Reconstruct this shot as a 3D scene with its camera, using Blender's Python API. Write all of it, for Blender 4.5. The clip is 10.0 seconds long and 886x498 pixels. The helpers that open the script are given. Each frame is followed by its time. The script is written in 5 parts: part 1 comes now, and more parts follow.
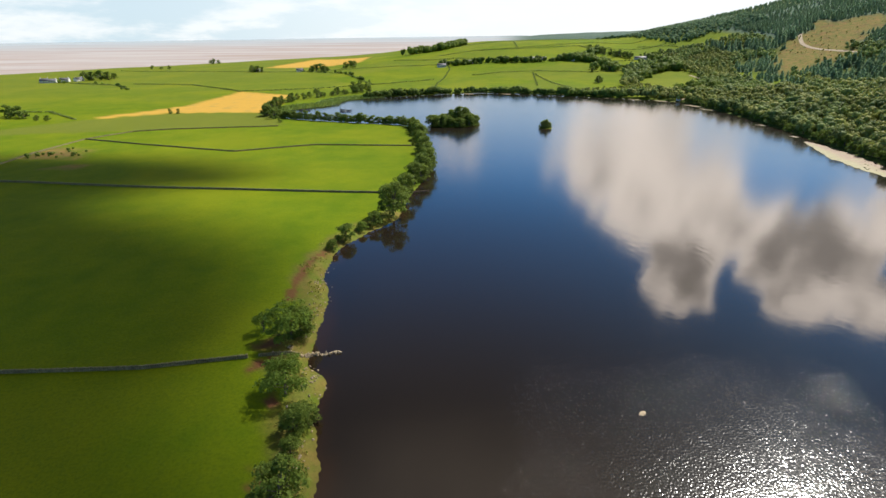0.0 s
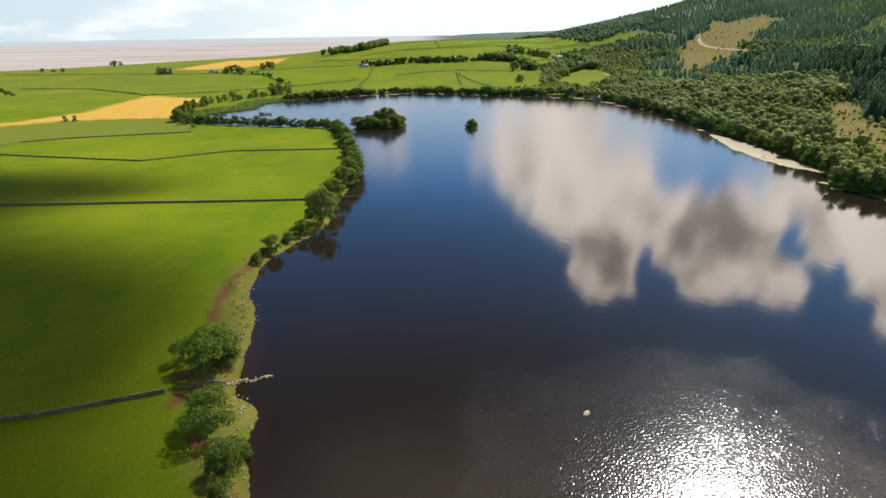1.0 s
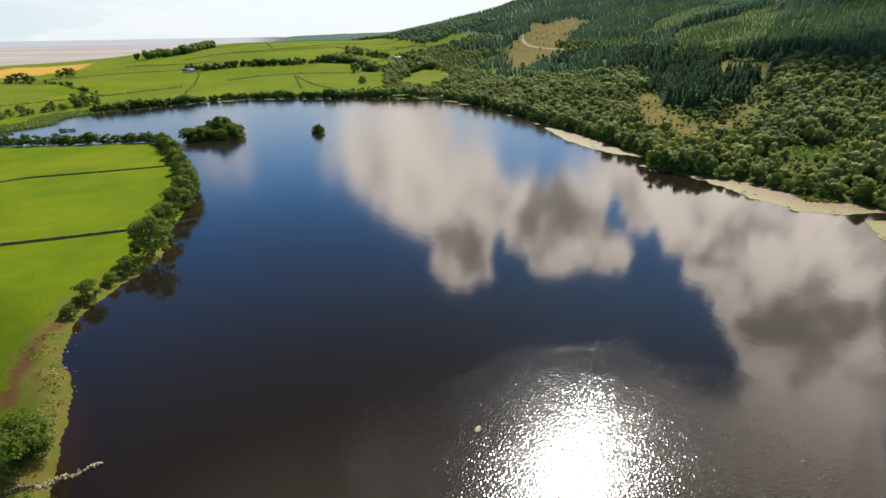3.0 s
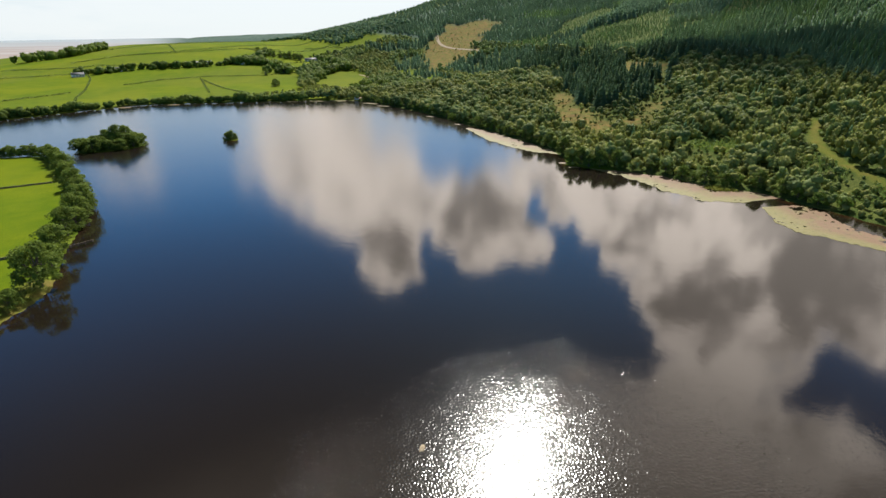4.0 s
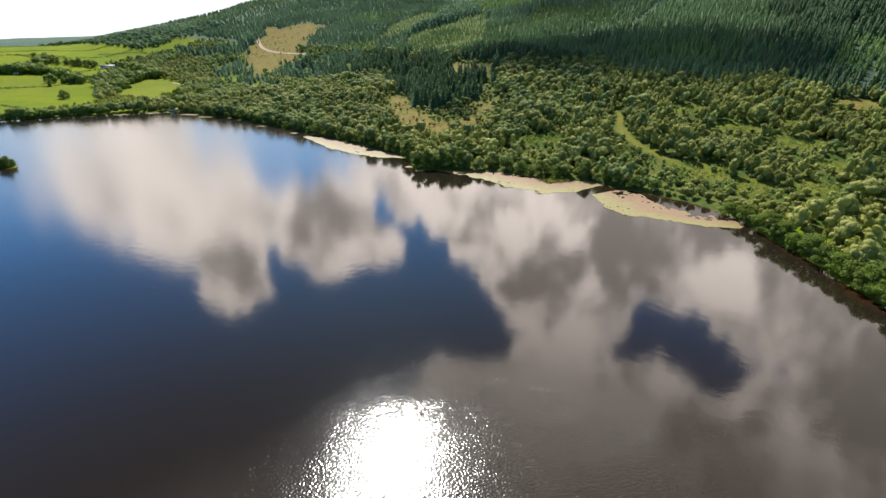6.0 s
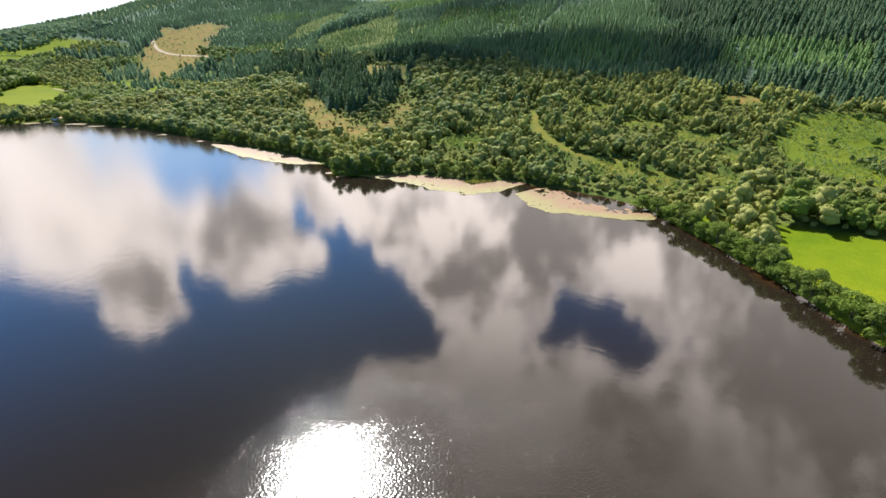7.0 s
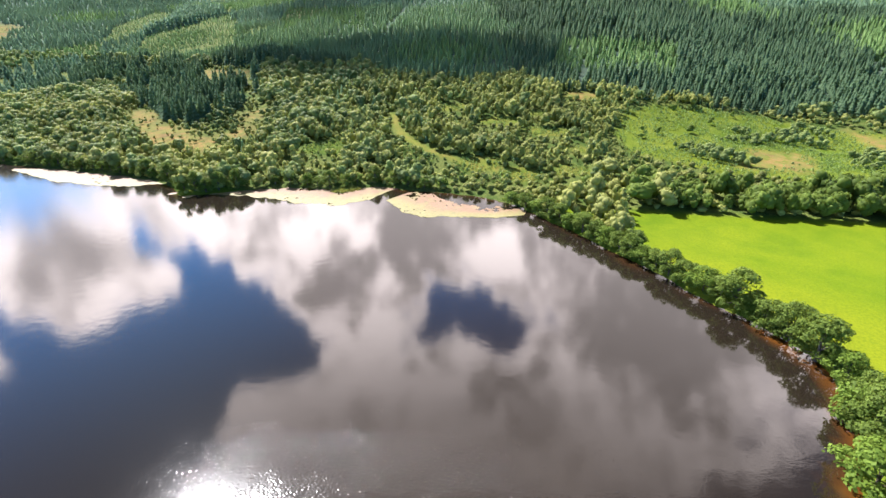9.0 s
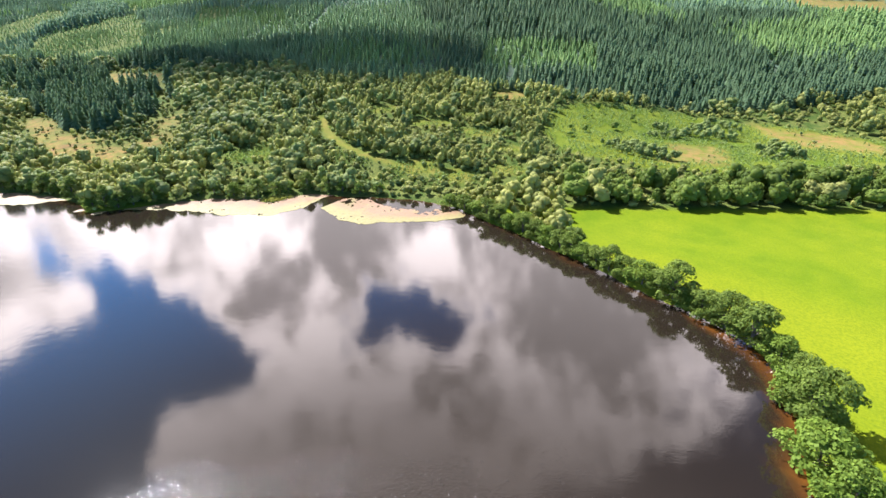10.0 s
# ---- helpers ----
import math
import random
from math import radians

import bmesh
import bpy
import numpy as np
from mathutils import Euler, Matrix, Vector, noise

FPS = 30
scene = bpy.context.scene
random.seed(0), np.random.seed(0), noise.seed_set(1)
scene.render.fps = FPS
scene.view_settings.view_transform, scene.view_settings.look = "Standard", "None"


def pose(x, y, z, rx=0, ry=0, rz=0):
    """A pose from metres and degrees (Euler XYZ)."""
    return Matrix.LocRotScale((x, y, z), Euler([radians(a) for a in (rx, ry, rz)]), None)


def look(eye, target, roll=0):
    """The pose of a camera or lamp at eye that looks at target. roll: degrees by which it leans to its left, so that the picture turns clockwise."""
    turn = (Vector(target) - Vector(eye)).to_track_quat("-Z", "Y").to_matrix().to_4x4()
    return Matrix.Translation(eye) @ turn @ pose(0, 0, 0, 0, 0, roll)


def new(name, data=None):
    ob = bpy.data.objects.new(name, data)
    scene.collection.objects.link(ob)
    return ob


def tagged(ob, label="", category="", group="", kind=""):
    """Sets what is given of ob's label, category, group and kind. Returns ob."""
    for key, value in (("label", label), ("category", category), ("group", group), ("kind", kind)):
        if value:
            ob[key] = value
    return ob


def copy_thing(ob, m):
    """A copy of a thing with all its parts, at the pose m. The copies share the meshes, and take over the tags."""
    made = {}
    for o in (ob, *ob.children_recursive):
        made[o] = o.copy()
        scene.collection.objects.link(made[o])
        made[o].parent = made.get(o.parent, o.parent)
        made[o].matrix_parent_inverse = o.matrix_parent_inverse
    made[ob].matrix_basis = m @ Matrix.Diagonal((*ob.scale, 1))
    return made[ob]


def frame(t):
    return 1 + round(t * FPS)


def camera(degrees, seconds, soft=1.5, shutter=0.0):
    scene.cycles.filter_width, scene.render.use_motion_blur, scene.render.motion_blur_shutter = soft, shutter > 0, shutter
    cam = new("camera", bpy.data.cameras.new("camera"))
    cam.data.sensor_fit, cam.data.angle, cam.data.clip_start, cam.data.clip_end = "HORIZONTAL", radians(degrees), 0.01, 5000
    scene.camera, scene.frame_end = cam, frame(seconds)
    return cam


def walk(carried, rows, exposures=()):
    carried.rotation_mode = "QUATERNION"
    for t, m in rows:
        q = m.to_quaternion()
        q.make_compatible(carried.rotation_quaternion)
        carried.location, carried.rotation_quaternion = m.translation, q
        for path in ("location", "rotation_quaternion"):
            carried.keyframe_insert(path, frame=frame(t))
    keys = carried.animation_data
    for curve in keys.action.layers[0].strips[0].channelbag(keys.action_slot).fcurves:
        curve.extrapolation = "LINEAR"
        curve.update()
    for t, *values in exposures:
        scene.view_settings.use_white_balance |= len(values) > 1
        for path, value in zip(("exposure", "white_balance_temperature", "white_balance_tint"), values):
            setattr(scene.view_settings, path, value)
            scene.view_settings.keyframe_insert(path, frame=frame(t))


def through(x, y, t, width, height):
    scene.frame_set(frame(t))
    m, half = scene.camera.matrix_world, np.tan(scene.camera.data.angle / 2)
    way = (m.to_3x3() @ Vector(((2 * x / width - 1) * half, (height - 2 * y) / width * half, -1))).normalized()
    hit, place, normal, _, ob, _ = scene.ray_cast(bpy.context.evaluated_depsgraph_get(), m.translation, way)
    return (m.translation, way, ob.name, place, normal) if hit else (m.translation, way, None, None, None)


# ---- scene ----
# camera and its flight: seconds, place, heading, pitch, roll
cam = camera(82.86, 10.0)
FLIGHT = [
    (0, 0.00, 0.00, 60.00, 0.08, -23.07, -0.84),
    (0.5, -0.08, 2.13, 59.98, -4.03, -23.15, -0.83),
    (1, -0.01, 4.17, 59.97, -8.21, -23.19, -0.81),
    (1.5, 0.20, 6.16, 59.95, -12.34, -23.21, -0.85),
    (2, 0.54, 8.14, 59.94, -16.51, -23.25, -0.92),
    (2.5, 1.00, 10.11, 59.93, -20.82, -23.28, -0.95),
    (4, 3.04, 16.08, 59.91, -34.14, -23.34, -0.84),
    (4.5, 3.92, 18.05, 59.91, -38.67, -23.32, -0.85),
    (5, 4.90, 20.00, 59.91, -43.06, -23.29, -0.90),
    (5.5, 5.97, 21.90, 59.92, -47.50, -23.26, -0.83),
    (6, 7.14, 23.73, 59.93, -52.39, -23.25, -0.74),
    (7.5, 11.23, 28.67, 59.96, -66.05, -23.22, -0.62),
    (8, 12.79, 30.11, 59.97, -70.17, -23.23, -0.60),
    (8.5, 14.46, 31.45, 59.99, -74.14, -23.22, -0.59),
    (9, 16.23, 32.71, 60.01, -77.87, -23.25, -0.60),
    (9.5, 18.12, 33.93, 60.04, -81.85, -23.26, -0.59),
    (10, 20.12, 35.15, 60.06, -85.83, -23.28, -0.57),
]


def flown(x, y, z, yaw, pitch, roll):
    return pose(x, y, z, 0, 0, yaw) @ pose(0, 0, 0, 90 + pitch) @ pose(0, 0, 0, 0, 0, roll)


walk(cam, [(t, flown(*row)) for t, *row in FLIGHT],
     exposures=[(0, 0.05, 6500, 9), (2.5, -0.04, 6500, 9), (4.5, -0.12, 6450, 8), (6.0, 0.26, 6350, 10), (7.5, 0.74, 6200, 13), (10, 1.18, 5950, 17)])

# ---- world, sun ----
SUN_AZ, SUN_EL = radians(44.0), radians(48)
TO_SUN = Vector((math.sin(SUN_AZ) * math.cos(SUN_EL), math.cos(SUN_AZ) * math.cos(SUN_EL), math.sin(SUN_EL)))
sun = new("sun", bpy.data.lights.new("sun", "SUN"))
sun.data.energy, sun.data.angle, sun.data.color = 6.0, radians(0.5), (1.0, 0.955, 0.88)
sun.matrix_world = look(TO_SUN * 900, (0, 0, 0))


class Nodes:
    """A short way to write node trees."""

    def __init__(self, tree):
        self.tree = tree

    def add(self, kind, ins=(), **props):
        n = self.tree.nodes.new(kind)
        for k, v in props.items():
            setattr(n, k, v)
        for k, v in dict(ins).items():
            if isinstance(v, bpy.types.NodeSocket):
                self.tree.links.new(v, n.inputs[k])
            elif v is not None:
                n.inputs[k].default_value = v
        return n

    def math(self, op, a, b=None, c=None, clamp=False):
        n = self.add("ShaderNodeMath", {0: a, 1: b, 2: c}, operation=op, use_clamp=clamp)
        return n.outputs[0]

    def ramp(self, v, a, b, lo=0.0, hi=1.0, kind="SMOOTHSTEP"):
        return self.add("ShaderNodeMapRange", {0: v, 1: a, 2: b, 3: lo, 4: hi}, interpolation_type=kind).outputs[0]

    def mix(self, f, a, b):
        n = self.add("ShaderNodeMix", {0: f}, data_type="RGBA")
        for i, v in ((6, a), (7, b)):
            if isinstance(v, bpy.types.NodeSocket):
                self.tree.links.new(v, n.inputs[i])
            else:
                n.inputs[i].default_value = (*v[:3], 1)
        return n.outputs[2]

    def noise(self, vec, scale, detail=4, rough=0.55, distortion=0.0):
        return self.add("ShaderNodeTexNoise", {"Vector": vec, "Scale": scale, "Detail": detail, "Roughness": rough, "Distortion": distortion}).outputs[0]

    def attr(self, name):
        return self.add("ShaderNodeAttribute", attribute_name=name).outputs["Fac"]

    def bump(self, h, strength=0.5, distance=0.1):
        return self.add("ShaderNodeBump", {"Height": h, "Strength": strength, "Distance": distance}).outputs[0]


def sky_world():
    w = bpy.data.worlds.new("sky")
    scene.world = w
    w.use_nodes = True
    t = w.node_tree
    t.nodes.clear()
    n = Nodes(t)
    d = n.add("ShaderNodeTexCoord").outputs["Generated"]
    sky = n.add("ShaderNodeTexSky", sky_type="NISHITA", sun_disc=False, sun_elevation=SUN_EL, sun_rotation=SUN_AZ, air_density=1.0, dust_density=0.6, ozone_density=2.0).outputs[0]
    sky = n.add("ShaderNodeVectorMath", {0: sky, 1: SKY}, operation="MULTIPLY").outputs[0]
    z = n.add("ShaderNodeSeparateXYZ", {0: d}).outputs[2]
    high = n.math("MULTIPLY", n.math("MULTIPLY", n.ramp(z, 0.38, 0.68, 1.0, 0.28), n.ramp(z, 0.18, 0.42, 1.32, 1.0)), n.ramp(z, 0.80, 0.90, 1.0, 0.35))
    sky = n.add("ShaderNodeVectorMath", {0: sky, 3: high}, operation="SCALE").outputs[0]
    # billowing edges
    warp = n.add("ShaderNodeTexNoise", {"Vector": d, "Scale": 11.0, "Detail": 8.0, "Roughness": 0.66}).outputs[1]
    warp = n.add("ShaderNodeVectorMath", {0: warp, 1: (0.5, 0.5, 0.5)}, operation="SUBTRACT").outputs[0]
    warp = n.add("ShaderNodeVectorMath", {0: warp, 3: 0.13}, operation="SCALE").outputs[0]
    p = n.add("ShaderNodeVectorMath", {0: d, 1: warp}, operation="ADD").outputs[0]
    p = n.add("ShaderNodeVectorMath", {0: p}, operation="NORMALIZE").outputs[0]

    def heap(blobs):
        total = None
        for az, el, r, k in blobs:
            a, e = radians(az), radians(el)
            c = (math.sin(a) * math.cos(e), math.cos(a) * math.cos(e), math.sin(e))
            dot = n.add("ShaderNodeVectorMath", {0: p, 1: c}, operation="DOT_PRODUCT").outputs[1]
            v = n.ramp(dot, math.cos(radians(r)), math.cos(radians(r * 0.25)), 0, k)
            total = v if total is None else n.math("ADD", total, v)
        return total

    cloud = heap(CLOUDS)
    body = n.math("SUBTRACT", n.math("MINIMUM", cloud, 0.95), heap(GAPS))
    puff = n.noise(d, 9.0, 6, 0.62)
    curd = n.noise(d, 26.0, 5, 0.6)
    edge = n.math("ADD", n.math("MULTIPLY", n.math("SUBTRACT", puff, 0.5), 1.5), n.math("MULTIPLY", n.math("SUBTRACT", curd, 0.5), 1.2))
    body = n.math("ADD", body, n.math("MULTIPLY", edge, n.ramp(cloud, 0.02, 0.35, 0.2, 1.0)))
    cover = n.ramp(body, 0.25, 0.66)
    # sunlit tops and grey hearts
    curl = n.noise(p, 14.0, 6, 0.62)
    deep = n.math("ADD", heap(HEARTS), n.math("MULTIPLY", n.math("SUBTRACT", curl, 0.48), 4.6))
    thick = n.math("MULTIPLY", n.ramp(deep, -0.1, 1.0), n.ramp(body, 0.40, 0.95, 0.15, 1.0))
    veil = n.ramp(z, 0.05, 0.29, 1.0, 0.0)
    streaks = n.add("ShaderNodeVectorMath", {0: d, 1: (1.0, 1.0, 4.0)}, operation="MULTIPLY").outputs[0]
    glow = n.add("ShaderNodeVectorMath", {0: d, 1: (TO_SUN.x, TO_SUN.y, 0)}, operation="DOT_PRODUCT").outputs[1]
    milk = n.mix(n.ramp(n.noise(streaks, 5.0, 7, 0.6), 0.42, 0.60), VEIL, (0.96, 0.985, 1.0))
    milk = n.mix(n.ramp(glow, 0.15, 0.62), milk, (1.0, 1.02, 1.03))
    veil = n.math("MULTIPLY", veil, n.ramp(glow, -0.6, 0.0, 0.3, 0.95))
    lit = n.mix(thick, CLOUD_LIT, CLOUD_DARK)
    lit = n.add("ShaderNodeVectorMath", {0: lit, 3: n.math("MULTIPLY", n.ramp(z, 0.12, 0.44, 0.36, 1.0), n.ramp(z, 0.52, 0.70, 1.0, 0.52))}, operation="SCALE").outputs[0]
    out = n.mix(cover, n.mix(veil, sky, milk), lit)
    # thin high cloud round the sun
    haze = n.math("MULTIPLY", n.ramp(z, 0.63, 0.80), n.ramp(n.noise(d, 3.0, 5), 0.3, 0.7, 0.35, 0.85))
    haze = n.math("MULTIPLY", haze, n.ramp(glow, 0.0, 0.4, 0.2, 1.0))
    out = n.mix(n.math("MULTIPLY", haze, n.ramp(z, 0.80, 0.92, 1.0, 0.3)), out, (2.2, 1.84, 1.52))
    out = n.add("ShaderNodeVectorMath", {0: out, 3: n.ramp(z, 0.08, 0.70, 1.0, 0.52, "LINEAR")}, operation="SCALE").outputs[0]
    bg = n.add("ShaderNodeBackground", {0: out, 1: 1.0})
    t.links.new(bg.outputs[0], n.add("ShaderNodeOutputWorld").inputs[0])


SKY = (0.040, 0.108, 0.165)
VEIL, CLOUD_LIT, CLOUD_DARK = (0.66, 0.79, 0.87), (4.7, 4.12, 3.68), (1.25, 1.12, 1.02)
# heaps of cumulus: bearing, height above the horizon, radius, weight
CLOUDS = [
    (15.5, 12, 6, 0.42), (19.5, 10, 7, 0.45), (23.5, 12, 8, 0.6), (19.5, 16.5, 5.5, 0.5), (23.5, 18.5, 5, 0.7), (28.5, 16, 6, 0.8), (28.3, 20, 5, 0.9), (27.6, 24.6, 4.4, 1.1),
    (38.2, 20.6, 6.6, 1.35), (34, 17.5, 4.2, 0.6), (44.8, 21.9, 3.2, 1.0), (42.5, 16, 5.5, 0.7),
    (49, 15, 6, 0.8), (54.5, 18.5, 6.2, 0.95), (59, 23, 6, 1.0), (63.5, 27.5, 6, 1.1), (66.5, 32.5, 5.5, 1.0), (62, 15, 8, 0.8), (71, 21, 9, 1.1), (70, 28, 6, 0.9),
    (80, 20, 9, 1.0), (89, 23, 8, 0.9), (98, 21, 10, 0.9), (107, 25, 10, 0.8), (95, 32, 7, 0.8), (100, 36, 9, 0.9), (96, 43, 8, 0.7), (113, 33, 13, 0.5), (106, 42, 9, 0.4), (82.5, 32, 9, 0.36),
    (70, 37.5, 8, 0.9), (78, 41, 8, 0.9), (90, 41, 9, 0.8), (53.5, 40, 5.5, 0.7), (59, 40, 6, 0.8), (49.5, 41, 4.5, 0.4), (66, 43, 8, 0.7), (110.1, 35.6, 5, 0.35), (-2, 13, 4, 0.28), (2, 11, 4, 0.3),
]
GAPS = [(82.5, 31.2, 5.4, 0.12), (79, 31.2, 3.8, 0.09), (86, 31.0, 3.8, 0.09), (79.8, 31.6, 3.0, 0.17), (83.5, 33.6, 3.4, 0.12), (34, 12.5, 3.2, 0.6), (50.5, 24.8, 3.6, 0.6), (45.6, 18.3, 1.9, 0.75), (9, 24, 8, 0.5), (55, 31, 4.5, 0.6), (90, 39.5, 3.5, 0.25)]
HEARTS = [(27.3, 22.6, 4.5, 0.75), (38.1, 19.6, 5.5, 1.0), (64.3, 26.2, 6, 0.8), (75.5, 22.5, 7, 1.3), (74, 16.5, 8, 1.3), (84, 16.5, 8, 1.2), (58, 21, 4, 0.3), (84, 23.2, 4, -1.2), (90, 39.8, 5.5, 0.9), (70, 18.5, 5, -0.4), (66, 35, 5, -0.3), (96, 27, 11, 0.7), (108, 30, 12, 0.9), (86, 35, 6, 0.3), (82.5, 40, 3.6, 0.8)]
sky_world()


# ---- materials ----
def material(name, build, displace=False):
    m = bpy.data.materials.new(name)
    m.use_nodes = True
    t = m.node_tree
    t.nodes.clear()
    n = Nodes(t)
    shader = build(n)
    t.links.new(shader, n.add("ShaderNodeOutputMaterial").inputs[0])
    return m


def principled(n, color, rough=0.8, normal=None, spec=0.3, **more):
    ins = {"Base Color": color if isinstance(color, bpy.types.NodeSocket) else (*color, 1), "Roughness": rough, "Specular IOR Level": spec, "Normal": normal}
    ins.update(more)
    return n.add("ShaderNodeBsdfPrincipled", ins).outputs[0]


def place(n):
    return n.add("ShaderNodeNewGeometry").outputs["Position"]


def ground_material(n):
    p = place(n)
    big, mid, fine = n.noise(p, 0.012, 5), n.noise(p, 0.09, 6, 0.6), n.noise(p, 1.6, 5, 0.7)
    tone = n.attr("tone")
    grass = n.mix(n.ramp(n.math("ADD", mid, n.math("MULTIPLY", n.noise(p, 0.035, 5, 0.65), 0.6)), 0.55, 1.05), GRASS_A, GRASS_B)
    grass = n.mix(n.math("MULTIPLY", n.ramp(big, 0.42, 0.66), 0.6), grass, GRASS_C)
    grass = n.mix(n.math("MULTIPLY", n.ramp(fine, 0.38, 0.72), 0.5), grass, (0.065, 0.112, 0.008))
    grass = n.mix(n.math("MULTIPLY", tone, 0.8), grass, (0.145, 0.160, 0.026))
    rough = n.mix(n.ramp(mid, 0.38, 0.62), (0.060, 0.098, 0.020), (0.14, 0.16, 0.04))
    rough = n.mix(n.ramp(fine, 0.4, 0.7), rough, (0.03, 0.055, 0.012))
    dry = n.mix(n.ramp(n.noise(p, 0.16, 6, 0.68), 0.36, 0.62), (0.27, 0.165, 0.060), (0.165, 0.165, 0.040))
    dry = n.mix(n.math("MULTIPLY", n.ramp(n.noise(p, 0.07, 5, 0.6), 0.52, 0.68), 0.6), dry, (0.19, 0.095, 0.055))
    dry = n.mix(n.math("MULTIPLY", n.ramp(fine, 0.45, 0.7), 0.5), dry, (0.10, 0.10, 0.03))
    gold = n.mix(n.ramp(fine, 0.3, 0.7), (0.56, 0.34, 0.06), (0.46, 0.28, 0.055))
    gold = n.mix(n.ramp(mid, 0.5, 0.75), gold, (0.36, 0.26, 0.07))
    flat = n.add("ShaderNodeVectorMath", {0: p, 1: (0.0012, 0.006, 0.0)}, operation="MULTIPLY").outputs[0]
    flats = n.noise(flat, 1.0, 6, 0.6)
    mud = n.mix(n.ramp(flats, 0.35, 0.65), (0.36, 0.295, 0.265), (0.43, 0.40, 0.39))
    # sands turn pale blue with distance: the sea, and haze put into the colour
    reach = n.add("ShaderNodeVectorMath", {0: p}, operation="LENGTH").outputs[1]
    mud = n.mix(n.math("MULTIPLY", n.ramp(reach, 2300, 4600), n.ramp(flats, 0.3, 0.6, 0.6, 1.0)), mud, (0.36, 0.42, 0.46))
    earth = n.mix(fine, (0.19, 0.085, 0.04), (0.12, 0.055, 0.03))
    # bluish green: haze painted on the far hills, and the conifer floor
    hazed_floor = n.mix(n.ramp(mid, 0.35, 0.65), (0.070, 0.115, 0.095), (0.115, 0.165, 0.120))
    c = n.mix(n.attr("hazed_floor"), n.mix(n.attr("rough"), grass, rough), hazed_floor)
    c = n.mix(n.math("MULTIPLY", n.attr("dry"), n.ramp(n.noise(p, 0.20, 6, 0.68), 0.30, 0.54)), c, dry)
    c = n.mix(n.attr("gold"), c, gold)
    c = n.mix(n.attr("earth"), c, earth)
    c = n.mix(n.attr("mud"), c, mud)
    h = n.math("ADD", fine, n.math("MULTIPLY", mid, 2.0))
    return principled(n, c, 0.9, n.bump(h, 0.6, 0.25), 0.04)


def water_material(n):
    p = place(n)
    # wind ripples at two scales; one ruffled pool with a sharp edge, calm water round it
    stretched = n.add("ShaderNodeVectorMath", {0: p, 1: (1.0, 0.75, 1.0)}, operation="MULTIPLY").outputs[0]
    small = n.noise(stretched, 3.3, 0.5, 0.5)
    swell = n.noise(stretched, 0.45, 3, 0.5)
    edge = n.math("ADD", n.math("MULTIPLY", n.math("SUBTRACT", n.noise(p, 0.09, 4), 0.5), 30), n.math("MULTIPLY", n.math("SUBTRACT", n.noise(p, 0.025, 2), 0.5), 36))
    dist = n.math("ADD", n.add("ShaderNodeVectorMath", {0: p, 1: RUFFLED}, operation="DISTANCE").outputs[1], edge)
    pool = n.math("ADD", n.ramp(dist, 24, 36, 1.0, 0.0), n.ramp(dist, 20, 46, 0.06, 0.0))
    pool = n.math("MULTIPLY", pool, n.ramp(n.noise(p, 0.22, 2), 0.3, 0.6, 0.8, 1.15))
    far = n.ramp(n.add("ShaderNodeSeparateXYZ", {0: p}).outputs[1], 70, 320, 0.2, 2.4)
    calm = n.math("ADD", n.ramp(n.noise(p, 0.035, 3), 0.40, 0.65, 0.5, 1.1), far)
    h = n.math("MULTIPLY", small, n.math("ADD", n.math("MULTIPLY", calm, 0.10), n.math("MULTIPLY", pool, 1.2)))
    h = n.math("ADD", h, n.math("MULTIPLY", n.math("MULTIPLY", swell, 0.34), calm))
    spark = n.ramp(n.noise(stretched, 3.0, 0.5, 0.5), 0.66, 0.87, 0.0, 1.0, "LINEAR")
    h = n.math("ADD", h, n.math("MULTIPLY", spark, n.ramp(dist, 24, 48, 3.0, 0.0)))
    shallow = n.attr("shallow")
    bed = n.mix(n.noise(p, 0.6, 4), (0.15, 0.055, 0.008), (0.07, 0.028, 0.006))
    c = n.mix(shallow, WATER, bed)
    gloss = n.ramp(n.add("ShaderNodeSeparateXYZ", {0: p}).outputs[1], 90, 330, 0.06, 0.16)
    gloss = n.math("MAXIMUM", gloss, n.ramp(dist, 20, 54, 0.116, 0.06))
    return principled(n, c, gloss, n.bump(h, 1.0, RIPPLE), 0.5, IOR=1.5)


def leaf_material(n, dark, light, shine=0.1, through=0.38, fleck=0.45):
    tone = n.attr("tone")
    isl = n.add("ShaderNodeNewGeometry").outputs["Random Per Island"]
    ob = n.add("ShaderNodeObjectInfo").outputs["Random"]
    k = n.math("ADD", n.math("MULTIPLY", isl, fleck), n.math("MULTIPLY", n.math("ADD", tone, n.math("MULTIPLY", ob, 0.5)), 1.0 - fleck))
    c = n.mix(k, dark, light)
    a = principled(n, c, 0.62, None, shine)
    b = n.add("ShaderNodeBsdfTranslucent", {0: n.mix(0.4, c, (0.30, 0.36, 0.07))}).outputs[0]
    return n.add("ShaderNodeMixShader", {0: through, 1: a, 2: b}).outputs[0]


def simple(c1, c2, scale=1.5, rough=0.85, bump=0.4):
    def build(n):
        p = n.add("ShaderNodeTexCoord").outputs["Object"]
        v = n.noise(p, scale, 6, 0.65)
        w = n.noise(p, scale * 0.2, 3)
        c = n.mix(n.ramp(v, 0.35, 0.68), c1, c2)
        c = n.mix(n.math("MULTIPLY", n.ramp(w, 0.5, 0.7), 0.5), c, tuple(0.6 * k for k in c1))
        return principled(n, c, rough, n.bump(v, bump, 0.05))
    return build


